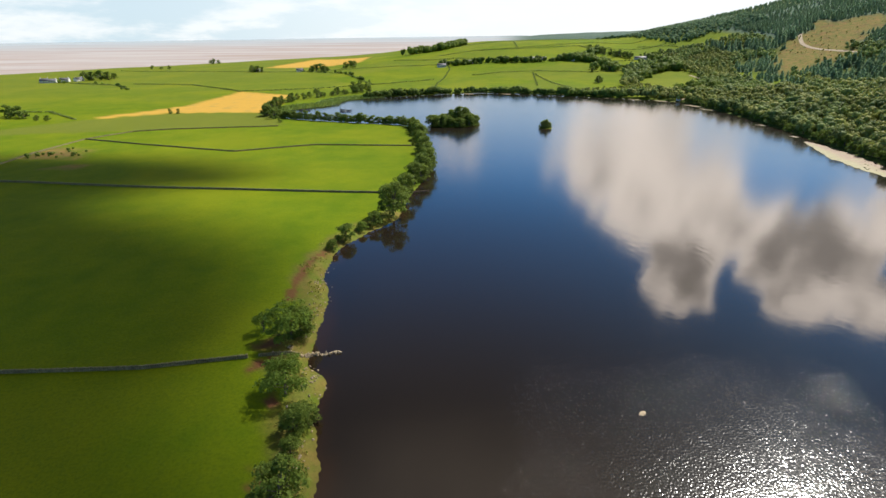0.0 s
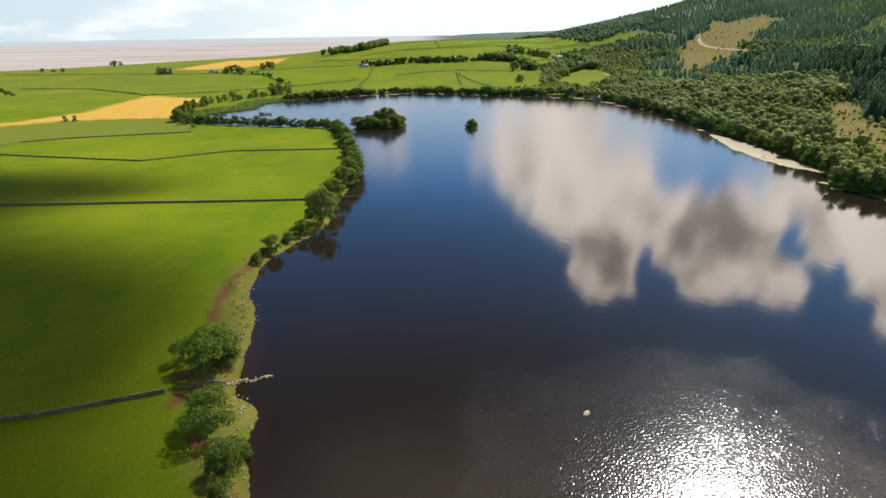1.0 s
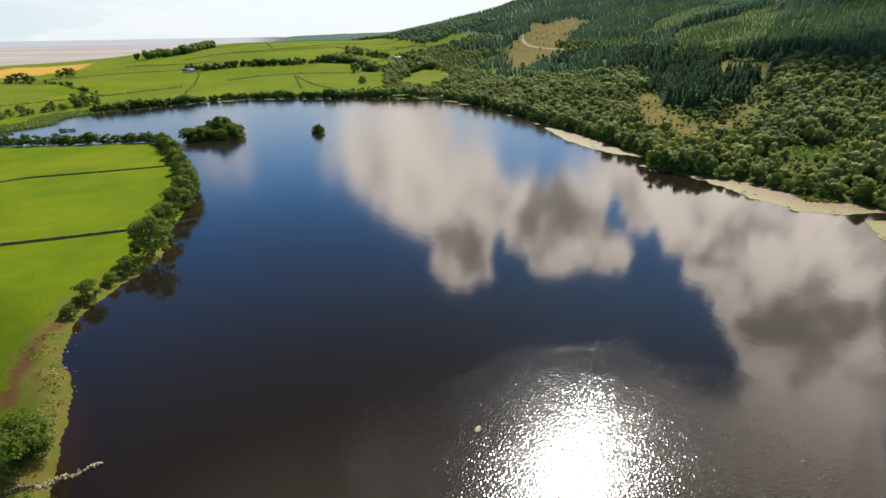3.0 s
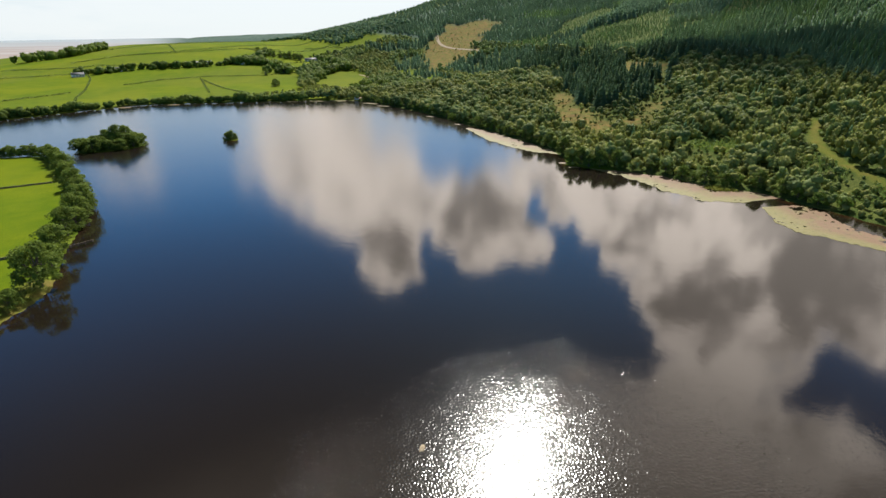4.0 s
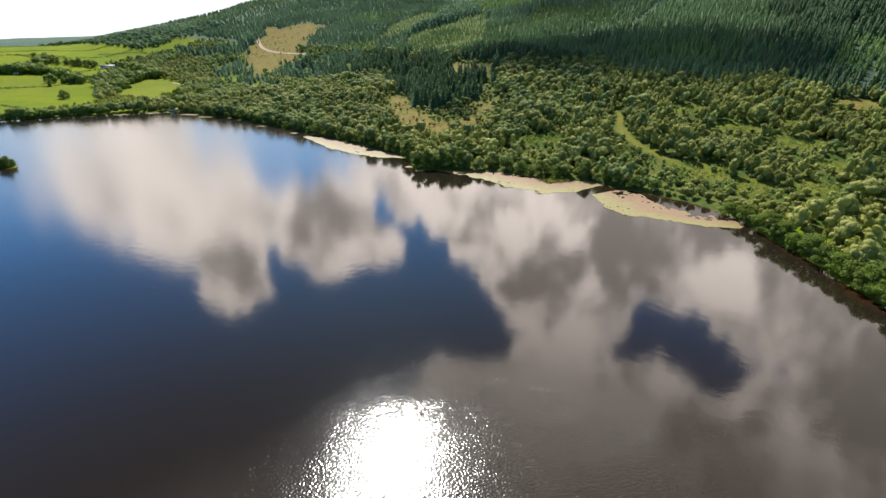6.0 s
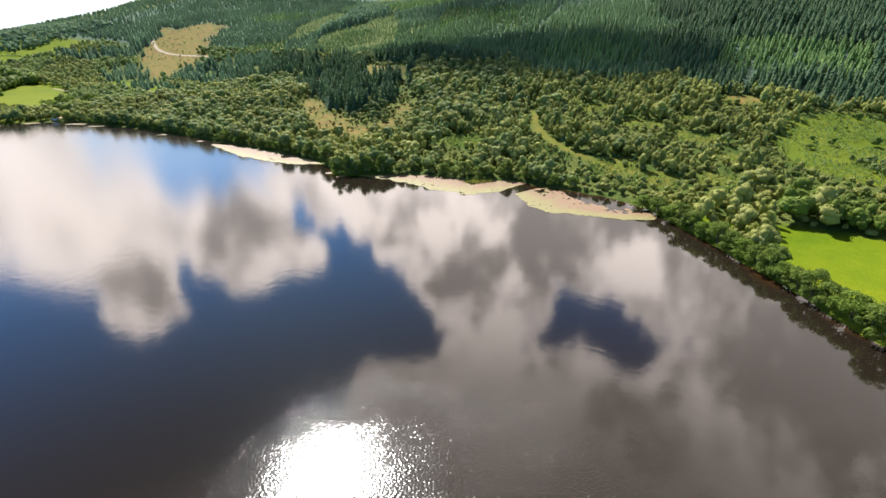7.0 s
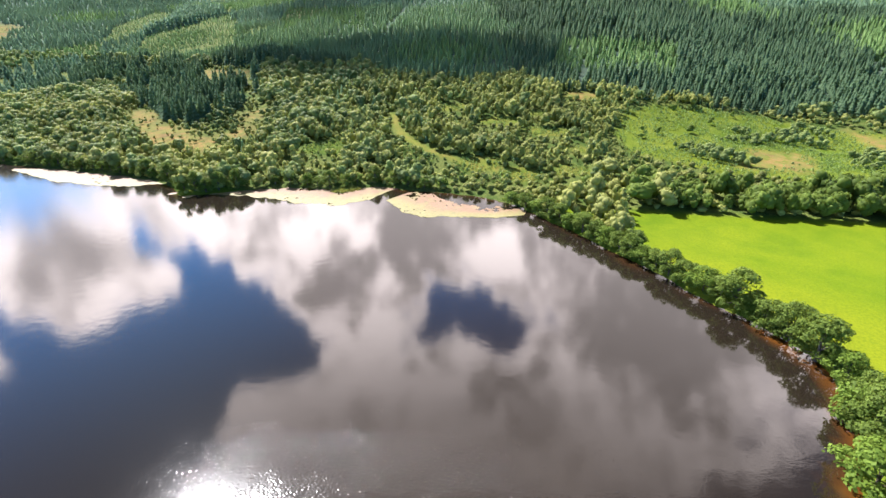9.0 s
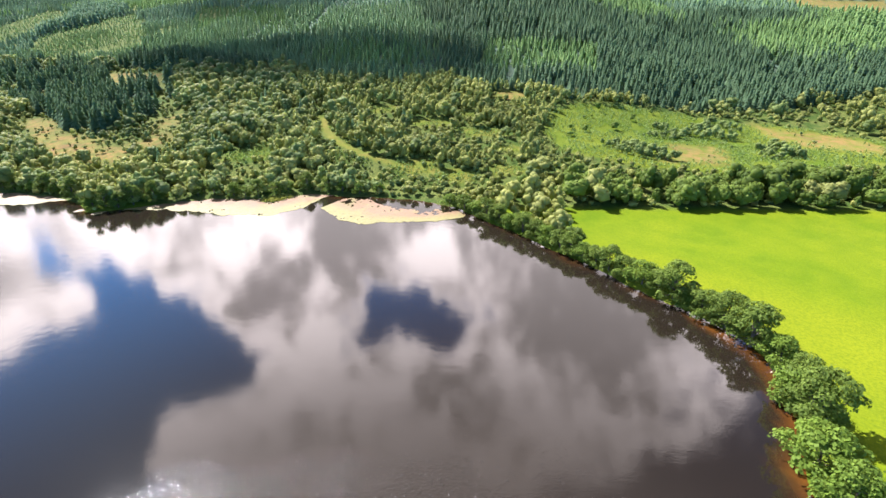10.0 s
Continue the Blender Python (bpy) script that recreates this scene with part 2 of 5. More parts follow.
GRASS_A, GRASS_B, GRASS_C = (0.096, 0.158, 0.004), (0.150, 0.200, 0.005), (0.226, 0.246, 0.008)
WATER, RIPPLE = (0.0145, 0.0108, 0.0074), 0.028
RUFFLED = (44, 47, 0)
M_GROUND = material("meadow and moor", ground_material)
M_WATER = material("lake water", water_material)
M_OAK = material("broad leaves", lambda n: leaf_material(n, (0.078, 0.118, 0.036), (0.260, 0.325, 0.100), 0.1, 0.38, 0.22))
M_TREE = material("deep green leaves", lambda n: leaf_material(n, (0.050, 0.086, 0.014), (0.190, 0.262, 0.044)))
M_OLIVE = material("willow leaves", lambda n: leaf_material(n, (0.124, 0.144, 0.038), (0.345, 0.360, 0.104), 0.1, 0.38, 0.22))
M_BIRCH = material("birch leaves", lambda n: leaf_material(n, (0.170, 0.195, 0.046), (0.400, 0.410, 0.108), 0.1, 0.38, 0.22))
M_WILLOW = material("bright willow leaves", lambda n: leaf_material(n, (0.052, 0.102, 0.014), (0.195, 0.285, 0.040)))
M_SPRUCE = material("spruce needles", lambda n: leaf_material(n, (0.084, 0.152, 0.082), (0.215, 0.332, 0.165), 0.05, 0.55, 0.10))
# bluer and lighter green, with the haze over far trees put into it
M_HAZED_GREEN = material("hazed blue-green foliage", lambda n: leaf_material(n, (0.082, 0.155, 0.100), (0.215, 0.330, 0.205), 0.05, 0.55, 0.12))
M_MATURE = material("mature spruce needles", lambda n: leaf_material(n, (0.043, 0.084, 0.050), (0.114, 0.190, 0.100), 0.05, 0.5, 0.10))
# lighter green that also carries sunlight painted on one hillside block
M_LIGHTER_NEEDLES = material("mid-green needles", lambda n: leaf_material(n, (0.105, 0.195, 0.070), (0.240, 0.370, 0.130), 0.05, 0.5, 0.14))
M_LARCH = material("young conifer needles", lambda n: leaf_material(n, (0.140, 0.245, 0.085), (0.300, 0.420, 0.150), 0.1, 0.45, 0.15))
M_FERN = material("bracken", lambda n: leaf_material(n, (0.110, 0.190, 0.045), (0.260, 0.350, 0.095), 0.2, 0.3, 0.2))
M_BANK = material("bank herbs", lambda n: leaf_material(n, (0.130, 0.160, 0.022), (0.380, 0.370, 0.075)))
M_BARK = material("bark", simple((0.10, 0.075, 0.055), (0.17, 0.14, 0.11), 3))
M_STONE = material("dry stone", simple((0.13, 0.12, 0.055), (0.245, 0.215, 0.11), 2.2))
M_BOULDER = material("pale boulder", simple((0.30, 0.235, 0.15), (0.52, 0.43, 0.30), 2.0))
def lily_material(n):
    p = place(n)
    v, w = n.noise(p, 1.1, 6, 0.7), n.noise(p, 0.16, 4)
    c = n.mix(n.ramp(v, 0.35, 0.68), (0.205, 0.188, 0.050), (0.265, 0.226, 0.092))
    c = n.mix(n.math("MULTIPLY", n.attr("inner"), n.ramp(w, 0.25, 0.55)), c, (0.235, 0.138, 0.075))
    c = n.mix(n.math("MULTIPLY", n.ramp(n.noise(p, 0.45, 5, 0.7), 0.52, 0.66), 0.55), c, (0.115, 0.110, 0.036))
    c = n.mix(n.math("MULTIPLY", n.ramp(v, 0.56, 0.70), 0.6), c, (0.09, 0.08, 0.04))
    return principled(n, c, 0.55, n.bump(v, 0.7, 0.08), 0.3)


M_MAT = material("lily leaves", lily_material)
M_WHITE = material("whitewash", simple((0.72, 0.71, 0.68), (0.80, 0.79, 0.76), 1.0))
M_SLATE = material("slate", simple((0.09, 0.09, 0.10), (0.15, 0.15, 0.17), 2.0, 0.6))
M_GLASS = material("dark window glass", lambda n: principled(n, (0.02, 0.025, 0.03), 0.08, None, 0.5))
M_WOOD = material("weathered boards", simple((0.10, 0.085, 0.07), (0.19, 0.165, 0.14), 2.5))
M_POT = material("red clay", simple((0.26, 0.10, 0.055), (0.36, 0.16, 0.09), 3.0))
M_TRACK = material("gravel track", simple((0.30, 0.23, 0.15), (0.40, 0.32, 0.22), 1.2))

# ---- the lie of the land ----
LAKE = np.array([(-19, 52), (-21, 61), (-23, 71), (-23, 78), (-27, 83), (-28, 94), (-30, 112), (-33, 127), (-32, 140), (-26, 154),
    (-17, 169), (-13, 196), (-8, 227), (-6, 250), (-10, 288), (-14, 330), (-25, 366), (-58, 382), (-108, 402), (-134, 424), (-136, 464),
    (-106, 492), (-98, 532), (-48, 558), (43, 584), (116, 551), (198, 500), (221, 470), (226, 386), (219, 300), (214, 262), (209, 225),
    (200, 195), (188, 178), (198, 158), (205, 140), (207, 118), (213, 104), (211, 88), (210, 72), (205, 54), (196, 41), (172, 21), (140, -3), (117, -20), (98, -22), (72, -12), (44, -10), (14, -10), (-8, 4), (-16, 30)], float)
ISLES = [(9, 371, 18, 10.5), (71.5, 352, 4.6, 4)]

def spline(p, n):
    out = []
    for i in range(len(p)):
        a, b, c, d = p[i - 1], p[i], p[(i + 1) % len(p)], p[(i + 2) % len(p)]
        for k in range(n):
            t = k / n
            out.append(0.5 * (2 * b + (c - a) * t + (2 * a - 5 * b + 4 * c - d) * t * t + (3 * b - a - 3 * c + d) * t ** 3))
    return np.array(out)

SHORE = spline(LAKE, 4)

def vnoise(x, y, seed=0):
    xi, yi = np.floor(x), np.floor(y)
    fx, fy = x - xi, y - yi
    fx, fy = fx * fx * (3 - 2 * fx), fy * fy * (3 - 2 * fy)
    def g(a, b):
        v = np.sin(a * 127.1 + b * 311.7 + seed * 74.7) * 43758.5453
        return v - np.floor(v)
    return ((g(xi, yi) * (1 - fx) + g(xi + 1, yi) * fx) * (1 - fy) + (g(xi, yi + 1) * (1 - fx) + g(xi + 1, yi + 1) * fx) * fy) * 2 - 1

def fbm(x, y, octaves=4, seed=0):
    return sum(vnoise(x * 2 ** i, y * 2 ** i, seed + i) * 0.5 ** i for i in range(octaves))

def smooth(a, b, v):
    t = np.clip((v - a) / (b - a), 0, 1)
    return t * t * (3 - 2 * t)

def polygon_distance(x, y, poly):
    """Signed distance to a closed polygon, negative inside."""
    x, y = np.asarray(x, float), np.asarray(y, float)
    best, inside = np.full(x.shape, 1e18), np.zeros(x.shape, bool)
    for (ax, ay), (bx, by) in zip(poly, np.roll(poly, -1, 0)):
        ex, ey = bx - ax, by - ay
        t = np.clip(((x - ax) * ex + (y - ay) * ey) / (ex * ex + ey * ey + 1e-9), 0, 1)
        best = np.minimum(best, (x - ax - t * ex) ** 2 + (y - ay - t * ey) ** 2)
        inside ^= ((ay > y) != (by > y)) & (x < (bx - ax) * (y - ay) / (by - ay + 1e-12) + ax)
    return np.where(inside, -1, 1) * np.sqrt(best)

def lake_distance(x, y):
    d = polygon_distance(x, y, SHORE) + 0.8 * vnoise(x / 6, y / 6, 3) + 0.4 * vnoise(x / 2.5, y / 2.5, 4)
    for cx, cy, a, b in ISLES:
        r = np.hypot((x - cx) / a, (y - cy) / b)
        d = np.maximum(d, (1 - r) * min(a, b) + 0.5 * vnoise(x / 4, y / 4, 5))
    return d

FOOT_Y = np.array([-900, -300, -50, 150, 320, 500, 700, 1000, 1400, 2000, 3000], float)
FOOT_X = np.array([330, 315, 305, 310, 345, 370, 370, 370, 420, 520, 700], float)

def coast(x, y):
    """Distance inland of the coast, negative on the sands."""
    return 0.775 * x - 0.632 * y + 1270 + 25 * vnoise(x / 160, y / 160, 8)

def height(x, y):
    x, y = np.asarray(x, float), np.asarray(y, float)
    d = lake_distance(x, y)
    bank = np.where(d > 0, 0.9 * smooth(0, 4, d) + 0.2 * np.minimum(d, 4) / 4, -2.5 * smooth(0, 12, -d))
    land = smooth(4, 60, d)
    z = bank + land * (0.35 * fbm(x / 90, y / 90, 3, 1) + 0.008 * np.minimum(d, 500))
    # the rise north of the lake
    north = smooth(640, 1250, y) * smooth(-330, 150, x) * (1 - 0.5 * smooth(1400, 2000, y))
    z = z + north * (38 + 5 * fbm(x / 260, y / 260, 2, 6))
    # the wooded hill
    e = x - np.interp(y, FOOT_Y, FOOT_X)
    up = np.where(e > 0, 0.235 * e - 10 * (1 - np.exp(-np.maximum(e, 0) / 60.0)), 0)
    lift = 0.11 * np.clip(x - 195, 0, 150) * smooth(600, 200, y) * smooth(3, 40, d) * smooth(-60, 80, y + 0.2 * x)
    shoulder = 1 - 0.80 * smooth(1000, 2300, y)
    z = z + np.maximum(lift, 0) + np.minimum(up, 330) * shoulder * (1 + 0.10 * fbm(x / 300, y / 300, 3, 12)) 
    # the sands, that reach to the horizon
    c = coast(x, y)
    r = np.hypot(x, y)
    sea = -1.0 + 49 * smooth(1500, 5200, r)
    w = smooth(-60, 30, c)
    w = np.maximum(w, smooth(150, 400, x - 0.12 * y))
    z = np.where(d > 60, z * w + sea * (1 - w), z)
    # far hills along the coast
    az = np.degrees(np.arctan2(x, y))
    far = smooth(2700, 3300, r) * smooth(5, 10, az) * smooth(40, 30, az)
    z = np.where(far > 0, np.maximum(z, far * (44 + 20 * smooth(8, 24, az) + 13 * fbm(x / 500, y / 500, 3, 22))), z)
    return z


# ---- mesh helpers ----
rng = np.random.default_rng(7)


def mesh_from(name, verts, faces, mat, smooth_shade=False, **attrs):
    """A mesh from arrays; every face has the same number of corners."""
    verts, faces = np.asarray(verts, np.float32), np.asarray(faces, np.int32)
    me = bpy.data.meshes.new(name)
    me.vertices.add(len(verts))
    me.vertices.foreach_set("co", verts.ravel())
    k = faces.shape[1]
    me.loops.add(faces.size)
    me.loops.foreach_set("vertex_index", faces.ravel())
    me.polygons.add(len(faces))
    me.polygons.foreach_set("loop_start", np.arange(len(faces), dtype=np.int32) * k)
    me.update(calc_edges=True)
    for key, values in attrs.items():
        me.attributes.new(key, "FLOAT", "POINT").data.foreach_set("value", np.asarray(values, np.float32))
    me.materials.append(mat)
    if smooth_shade:
        me.polygons.foreach_set("use_smooth", np.ones(len(faces), bool))
    me.validate()
    return me


def part(name, me, parent, label=""):
    ob = new(name, me)
    ob.parent = parent
    return tagged(ob, label)


def empty(name, x=0, y=0, z=0):
    ob = new(name)
    ob.location = (x, y, z)
    return ob


def ground_z(x, y):
    return float(height(np.array([x]), np.array([y]))[0])


def tube(path, radii, sides=6):
    """Vertices and quads of a tapered tube along a path."""
    path = [np.asarray(p, float) for p in path]
    v, f = [], []
    for i, (p, r) in enumerate(zip(path, radii)):
        d = path[min(i + 1, len(path) - 1)] - path[max(i - 1, 0)]
        d /= np.linalg.norm(d) + 1e-9
        a = np.cross(d, (0.3, 0.9, 0.1))
        a /= np.linalg.norm(a)
        b = np.cross(d, a)
        for k in range(sides):
            t = 2 * math.pi * k / sides
            v.append(p + r * (math.cos(t) * a + math.sin(t) * b))
    for i in range(len(path) - 1):
        for k in range(sides):
            f.append((i * sides + k, i * sides + (k + 1) % sides, (i + 1) * sides + (k + 1) % sides, (i + 1) * sides + k))
    return np.array(v), np.array(f)


def joined(pieces):
    v, f, n = [], [], 0
    for a, b in pieces:
        v.append(a)
        f.append(np.asarray(b) + n)
        n += len(a)
    return np.concatenate(v), np.concatenate(f)


def leaf_quads(centres, normals, size, r):
    """Small leaf sprays: one bent-free quad at each centre."""
    n = len(centres)
    normals = normals / (np.linalg.norm(normals, axis=1, keepdims=True) + 1e-9)
    a = np.cross(normals, r.normal(size=(n, 3)))
    a /= np.linalg.norm(a, axis=1, keepdims=True) + 1e-9
    b = np.cross(normals, a)
    s = (size * r.uniform(0.6, 1.3, (n, 1)))
    w = s * r.uniform(0.5, 0.9, (n, 1))
    v = np.stack([centres - a * s, centres - b * w * 0.9 + a * 0.15 * s, centres + a * s, centres + b * w], 1).reshape(-1, 3)
    return v, np.arange(4 * n).reshape(n, 4)


def clumps_of(r, count, rad, low, top, dome=False):
    """Centres and radii of the leaf masses of a crown."""
    out = []
    for i in range(count):
        u = r.uniform(0, 1) ** 0.8
        z = low + (top - low) * u
        k = math.sin(math.pi * (0.18 + 0.74 * u)) ** 0.7
        if dome:
            k = math.sqrt(max(0.05, 1 - (max(0.0, u - 0.22) / 0.82) ** 2))
        a, q = r.uniform(0, 2 * math.pi), rad * k * math.sqrt(r.uniform(0.15, 1))
        out.append((q * math.cos(a), q * math.sin(a), z, rad * r.uniform(0.24, 0.42)))
    return np.array(out)


# ---- the ground: one sheet, finer near the lake ----
GOLD = [[(-288, 405), (-241, 491), (-234, 612), (-167, 577), (-146, 441), (-232, 441)], [(-346, 1056), (-328, 1420), (-165, 1262), (-153, 1040), (-231, 996)]]
OLIVE = [(-330, 330), (-284, 403), (-230, 438), (-144, 437), (-115, 372), (-191, 358)]
BRACKEN = [(324, -7), (341, -20), (351, -54), (356, -90), (345, -129), (337, -157), (308, -184), (258, -150), (248, -103), (241, -70), (243, -42), (252, -19), (262, -4), (290, 2)]
DRY = [[(256, -48), (288, -65), (291, -86), (265, -84), (254, -64)], [(340, -129), (332, -148), (323, -168), (295, -176), (279, -165), (297, -144), (313, -132)],
       [(320, 316), (322, 299), (281, 258), (267, 228), (262, 214), (276, 206), (311, 222), (329, 220), (284, 203), (249, 195), (239, 200), (239, 213), (240, 231), (276, 274)],
       [(457, 360), (438, 292), (399, 275), (415, 322)], [(773, -342), (643, -328), (656, -408), (776, -486)]]
GLADE = [(242, 154), (260, 153), (263, 137), (245, 133)]
CUT = [(478, 756), (520, 828), (574, 862), (609, 921), (651, 849), (674, 794), (605, 752), (541, 702), (503, 655), (446, 651), (411, 645)]
FIREBREAK = [np.array([(509, 455), (523, 478), (546, 440), (561, 399), (578, 384), (612, 380)], float), np.array([(470, 206), (491, 204), (553, 200), (640, 210)], float)]
# small clearings among the birches: centre, half length along y and x
CLEARINGS = [(304, 62, 13, 8), (288, 35, 15, 7), (350, 17, 11, 7), (240, 63, 8, 8), (230, 45, 9, 7), (234, 22, 8, 6), (328, 92, 10, 6), (262, 20, 7, 5), (318, 40, 6, 4)]
PATH_STRIP = np.array([(318, 128), (304, 122), (293, 119), (272, 107), (252, 88), (238, 66), (231, 46)], float)
NORTH_MEADOW = [(252, 672), (296, 745), (348, 800), (346, 712), (300, 612), (262, 566), (250, 600)]
EARTH = [(-37, 88.5, 3.2), (-37, 82, 3.0), (-34.5, 84, 2.2), (-31, 71, 2.4), (-27, 54.5, 2.2), (-27.5, 47, 2.4)]
TRODDEN = np.array([(-38.2, 108), (-38.4, 114), (-38.6, 121), (-38.4, 128), (-37.2, 134), (-35.2, 139)], float)
CON_Y = np.array([-900, -250, -167, -112, -63, -18, 30, 61, 91, 147, 184, 241, 300, 420, 480, 700, 900, 1300, 2500], float)
CON_X = np.array([480, 406, 372, 364, 360, 350, 362, 385, 376, 379, 416, 421, 450, 490, 525, 545, 520, 480, 800], float)


def strip_distance(x, y, line):
    best = np.full(np.shape(x), 1e18)
    for (ax, ay), (bx, by) in zip(line[:-1], line[1:]):
        ex, ey = bx - ax, by - ay
        t = np.clip(((x - ax) * ex + (y - ay) * ey) / (ex * ex + ey * ey), 0, 1)
        best = np.minimum(best, (x - ax - t * ex) ** 2 + (y - ay - t * ey) ** 2)
    return np.sqrt(best)


def inside(x, y, poly, soft=2.0):
    return smooth(soft, -soft, polygon_distance(x, y, np.array(poly, float)) + 2.0 * vnoise(np.asarray(x) / 9, np.asarray(y) / 9, 21))


def clearing(x, y):
    wob = 0.3 * vnoise(np.asarray(x) / 6, np.asarray(y) / 6, 29)
    return np.max([smooth(1.15, 0.85, np.hypot((x - cx) / b, (y - cy) / a) + wob) for cx, cy, a, b in CLEARINGS], 0)


def build_ground():
    az = np.radians(np.concatenate([np.arange(-75, 135, 0.36), np.arange(135, 285, 2.5)]))
    rad, rows = 2.0, []
    while rad < 4980:
        rows.append(rad)
        rad += max(1.6, 0.0155 * rad)
    rows = np.array(rows)
    A, R = np.meshgrid(az, rows)
    x, y = (8 + R * np.sin(A)).ravel(), (18 + R * np.cos(A)).ravel()
    z = height(x, y)
    nr, na = A.shape
    i = np.arange((nr - 1) * na)
    r, a = i // na, i % na
    b = (a + 1) % na
    faces = np.stack([r * na + a, (r + 1) * na + a, (r + 1) * na + b, r * na + b], 1)[:, ::-1]
    centre = len(x)
    x, y, z = np.append(x, 8), np.append(y, 18), np.append(z, -2.5)
    d = lake_distance(x, y)
    east = smooth(194, 200, x) * smooth(-400, -380, y)
    wood = np.maximum(east * smooth(520, 480, y) * (y < 520), smooth(0, 30, x - np.interp(y, CON_Y, CON_X) + (90 + 60 * (y > 300)) * (y < 900)))
    bank = smooth(9, 4, d + 2 * vnoise(x / 5, y / 5, 31)) * (d > -3)
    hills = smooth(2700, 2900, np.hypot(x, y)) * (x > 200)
    rough = np.maximum(np.maximum(wood, hills), 0.45 * bank)
    rough = rough * (1 - 0.55 * inside(x, y, BRACKEN)) * (1 - 0.4 * inside(x, y, GLADE)) * (1 - 0.5 * clearing(x, y))
    gold = np.maximum(inside(x, y, GOLD[0]), inside(x, y, GOLD[1]))
    dry = np.max([inside(x + 6 * vnoise(x / 13, y / 13, 27), y + 6 * vnoise(y / 13, x / 13, 28), p, 8) for p in DRY] + [1.0 * inside(x + 16 * vnoise(y / 31, x / 31, 25) + 9 * vnoise(x / 9, y / 9, 23), y + 16 * vnoise(x / 27, y / 27, 26) + 9 * vnoise(y / 9, x / 9, 24), CUT, 14)], 0)
    dry = np.maximum(dry, 1.0 * inside(x, y, [(-232, 266), (-230, 300), (-200, 288), (-193, 262)], 5))
    dry = np.maximum(dry, 0.6 * bank * (x < 0) * (y < 175))
    dry = np.maximum(dry, 0.9 * inside(x, y, [(-196, 241), (-188, 252), (-178, 250), (-180, 241)], 3))
    earth = np.max([smooth(q, q * 0.4, np.hypot(x - ex, y - ey) + 1.5 * vnoise(x / 2, y / 2, 9)) for ex, ey, q in EARTH], 0)
    earth = np.maximum(earth, 0.9 * smooth(1.5, 0.5, strip_distance(x, y, TRODDEN) + 0.7 * vnoise(x / 2.2, y / 2.2, 19)))
    c = coast(x, y)
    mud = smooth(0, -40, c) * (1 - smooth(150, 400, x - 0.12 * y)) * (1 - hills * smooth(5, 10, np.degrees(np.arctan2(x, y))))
    tone = np.clip(inside(x, y, OLIVE, 4) * 0.9 + 0.25 * smooth(-0.1, 0.6, vnoise(x / 140, y / 110, 17)) * (y > 560), 0, 1)
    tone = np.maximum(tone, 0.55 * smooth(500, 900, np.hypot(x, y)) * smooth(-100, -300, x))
    u, v = np.floor((0.8 * x + 0.6 * y) / 190 + 0.3), np.floor((0.8 * y - 0.6 * x) / 130 + 0.2 * np.floor((0.8 * x + 0.6 * y) / 190))
    field = np.modf(np.abs(np.sin(u * 12.99 + v * 78.23) * 437.585))[0]
    tone = np.maximum(tone, 0.4 * smooth(0.45, 0.9, field) * smooth(430, 470, y + 0.25 * x) * (x < 330))
    tone = np.where(inside(x, y, NORTH_MEADOW) > 0.5, 0.5, tone)
    rough = np.maximum(rough, 0.9 * smooth(980, 1120, y) * smooth(430, 500, x))
    path = smooth(3.2, 1.2, strip_distance(x, y, PATH_STRIP) + 1.2 * vnoise(x / 4, y / 4, 14))
    rough, tone = rough * (1 - 0.6 * path), np.maximum(tone, 0.45 * path)
    dry = np.maximum(dry, 0.4 * path)
    dry = np.maximum(dry, clearing(x, y) * np.where(x > 335, 0.9, 0.3))
    # haze tint is put in by distance; the same mask colours the conifer floor
    me = mesh_from("ground", np.stack([x, y, z], 1), faces, M_GROUND, True, rough=rough, gold=gold, dry=dry, earth=earth, mud=mud, tone=tone, hazed_floor=np.maximum(np.maximum(hills, smooth(1700, 2100, np.hypot(x, y)) * (x > 250)), 0.85 * smooth(0, 25, x - np.interp(y, CON_Y, CON_X)) * ((y < 340) | (y > 660)) * (y < 1100) * (1 - np.clip(dry, 0, 1))))
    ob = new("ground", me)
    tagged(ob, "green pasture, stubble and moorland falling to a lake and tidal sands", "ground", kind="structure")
    return ob


build_ground()


def build_water():
    xs, ys = np.arange(-176, 262, 2.0), np.arange(-44, 640, 2.0)
    X, Y = np.meshgrid(xs, ys)
    x, y = X.ravel(), Y.ravel()
    d = lake_distance(x, y)
    nx = len(xs)
    i = np.arange((len(ys) - 1) * (nx - 1))
    r, c = i // (nx - 1), i % (nx - 1)
    f = np.stack([r * nx + c, r * nx + c + 1, (r + 1) * nx + c + 1, (r + 1) * nx + c], 1)
    f = f[(d[f] < 8).any(1)]
    shallow = smooth(-3.5, 1.0, d + 2.5 * vnoise(x / 9, y / 9, 40)) * np.where((x > 60) & (x < 125) & (y < 60), 1.0, np.where(x < 60, 0.12, 0.25))
    ob = new("lake_water", mesh_from("lake_water", np.stack([x, y, 0 * x], 1), f, M_WATER, True, shallow=shallow))
    tagged(ob, "dark peaty lake water with light wind ripples mirroring clouds", "water", kind="structure")


build_water()


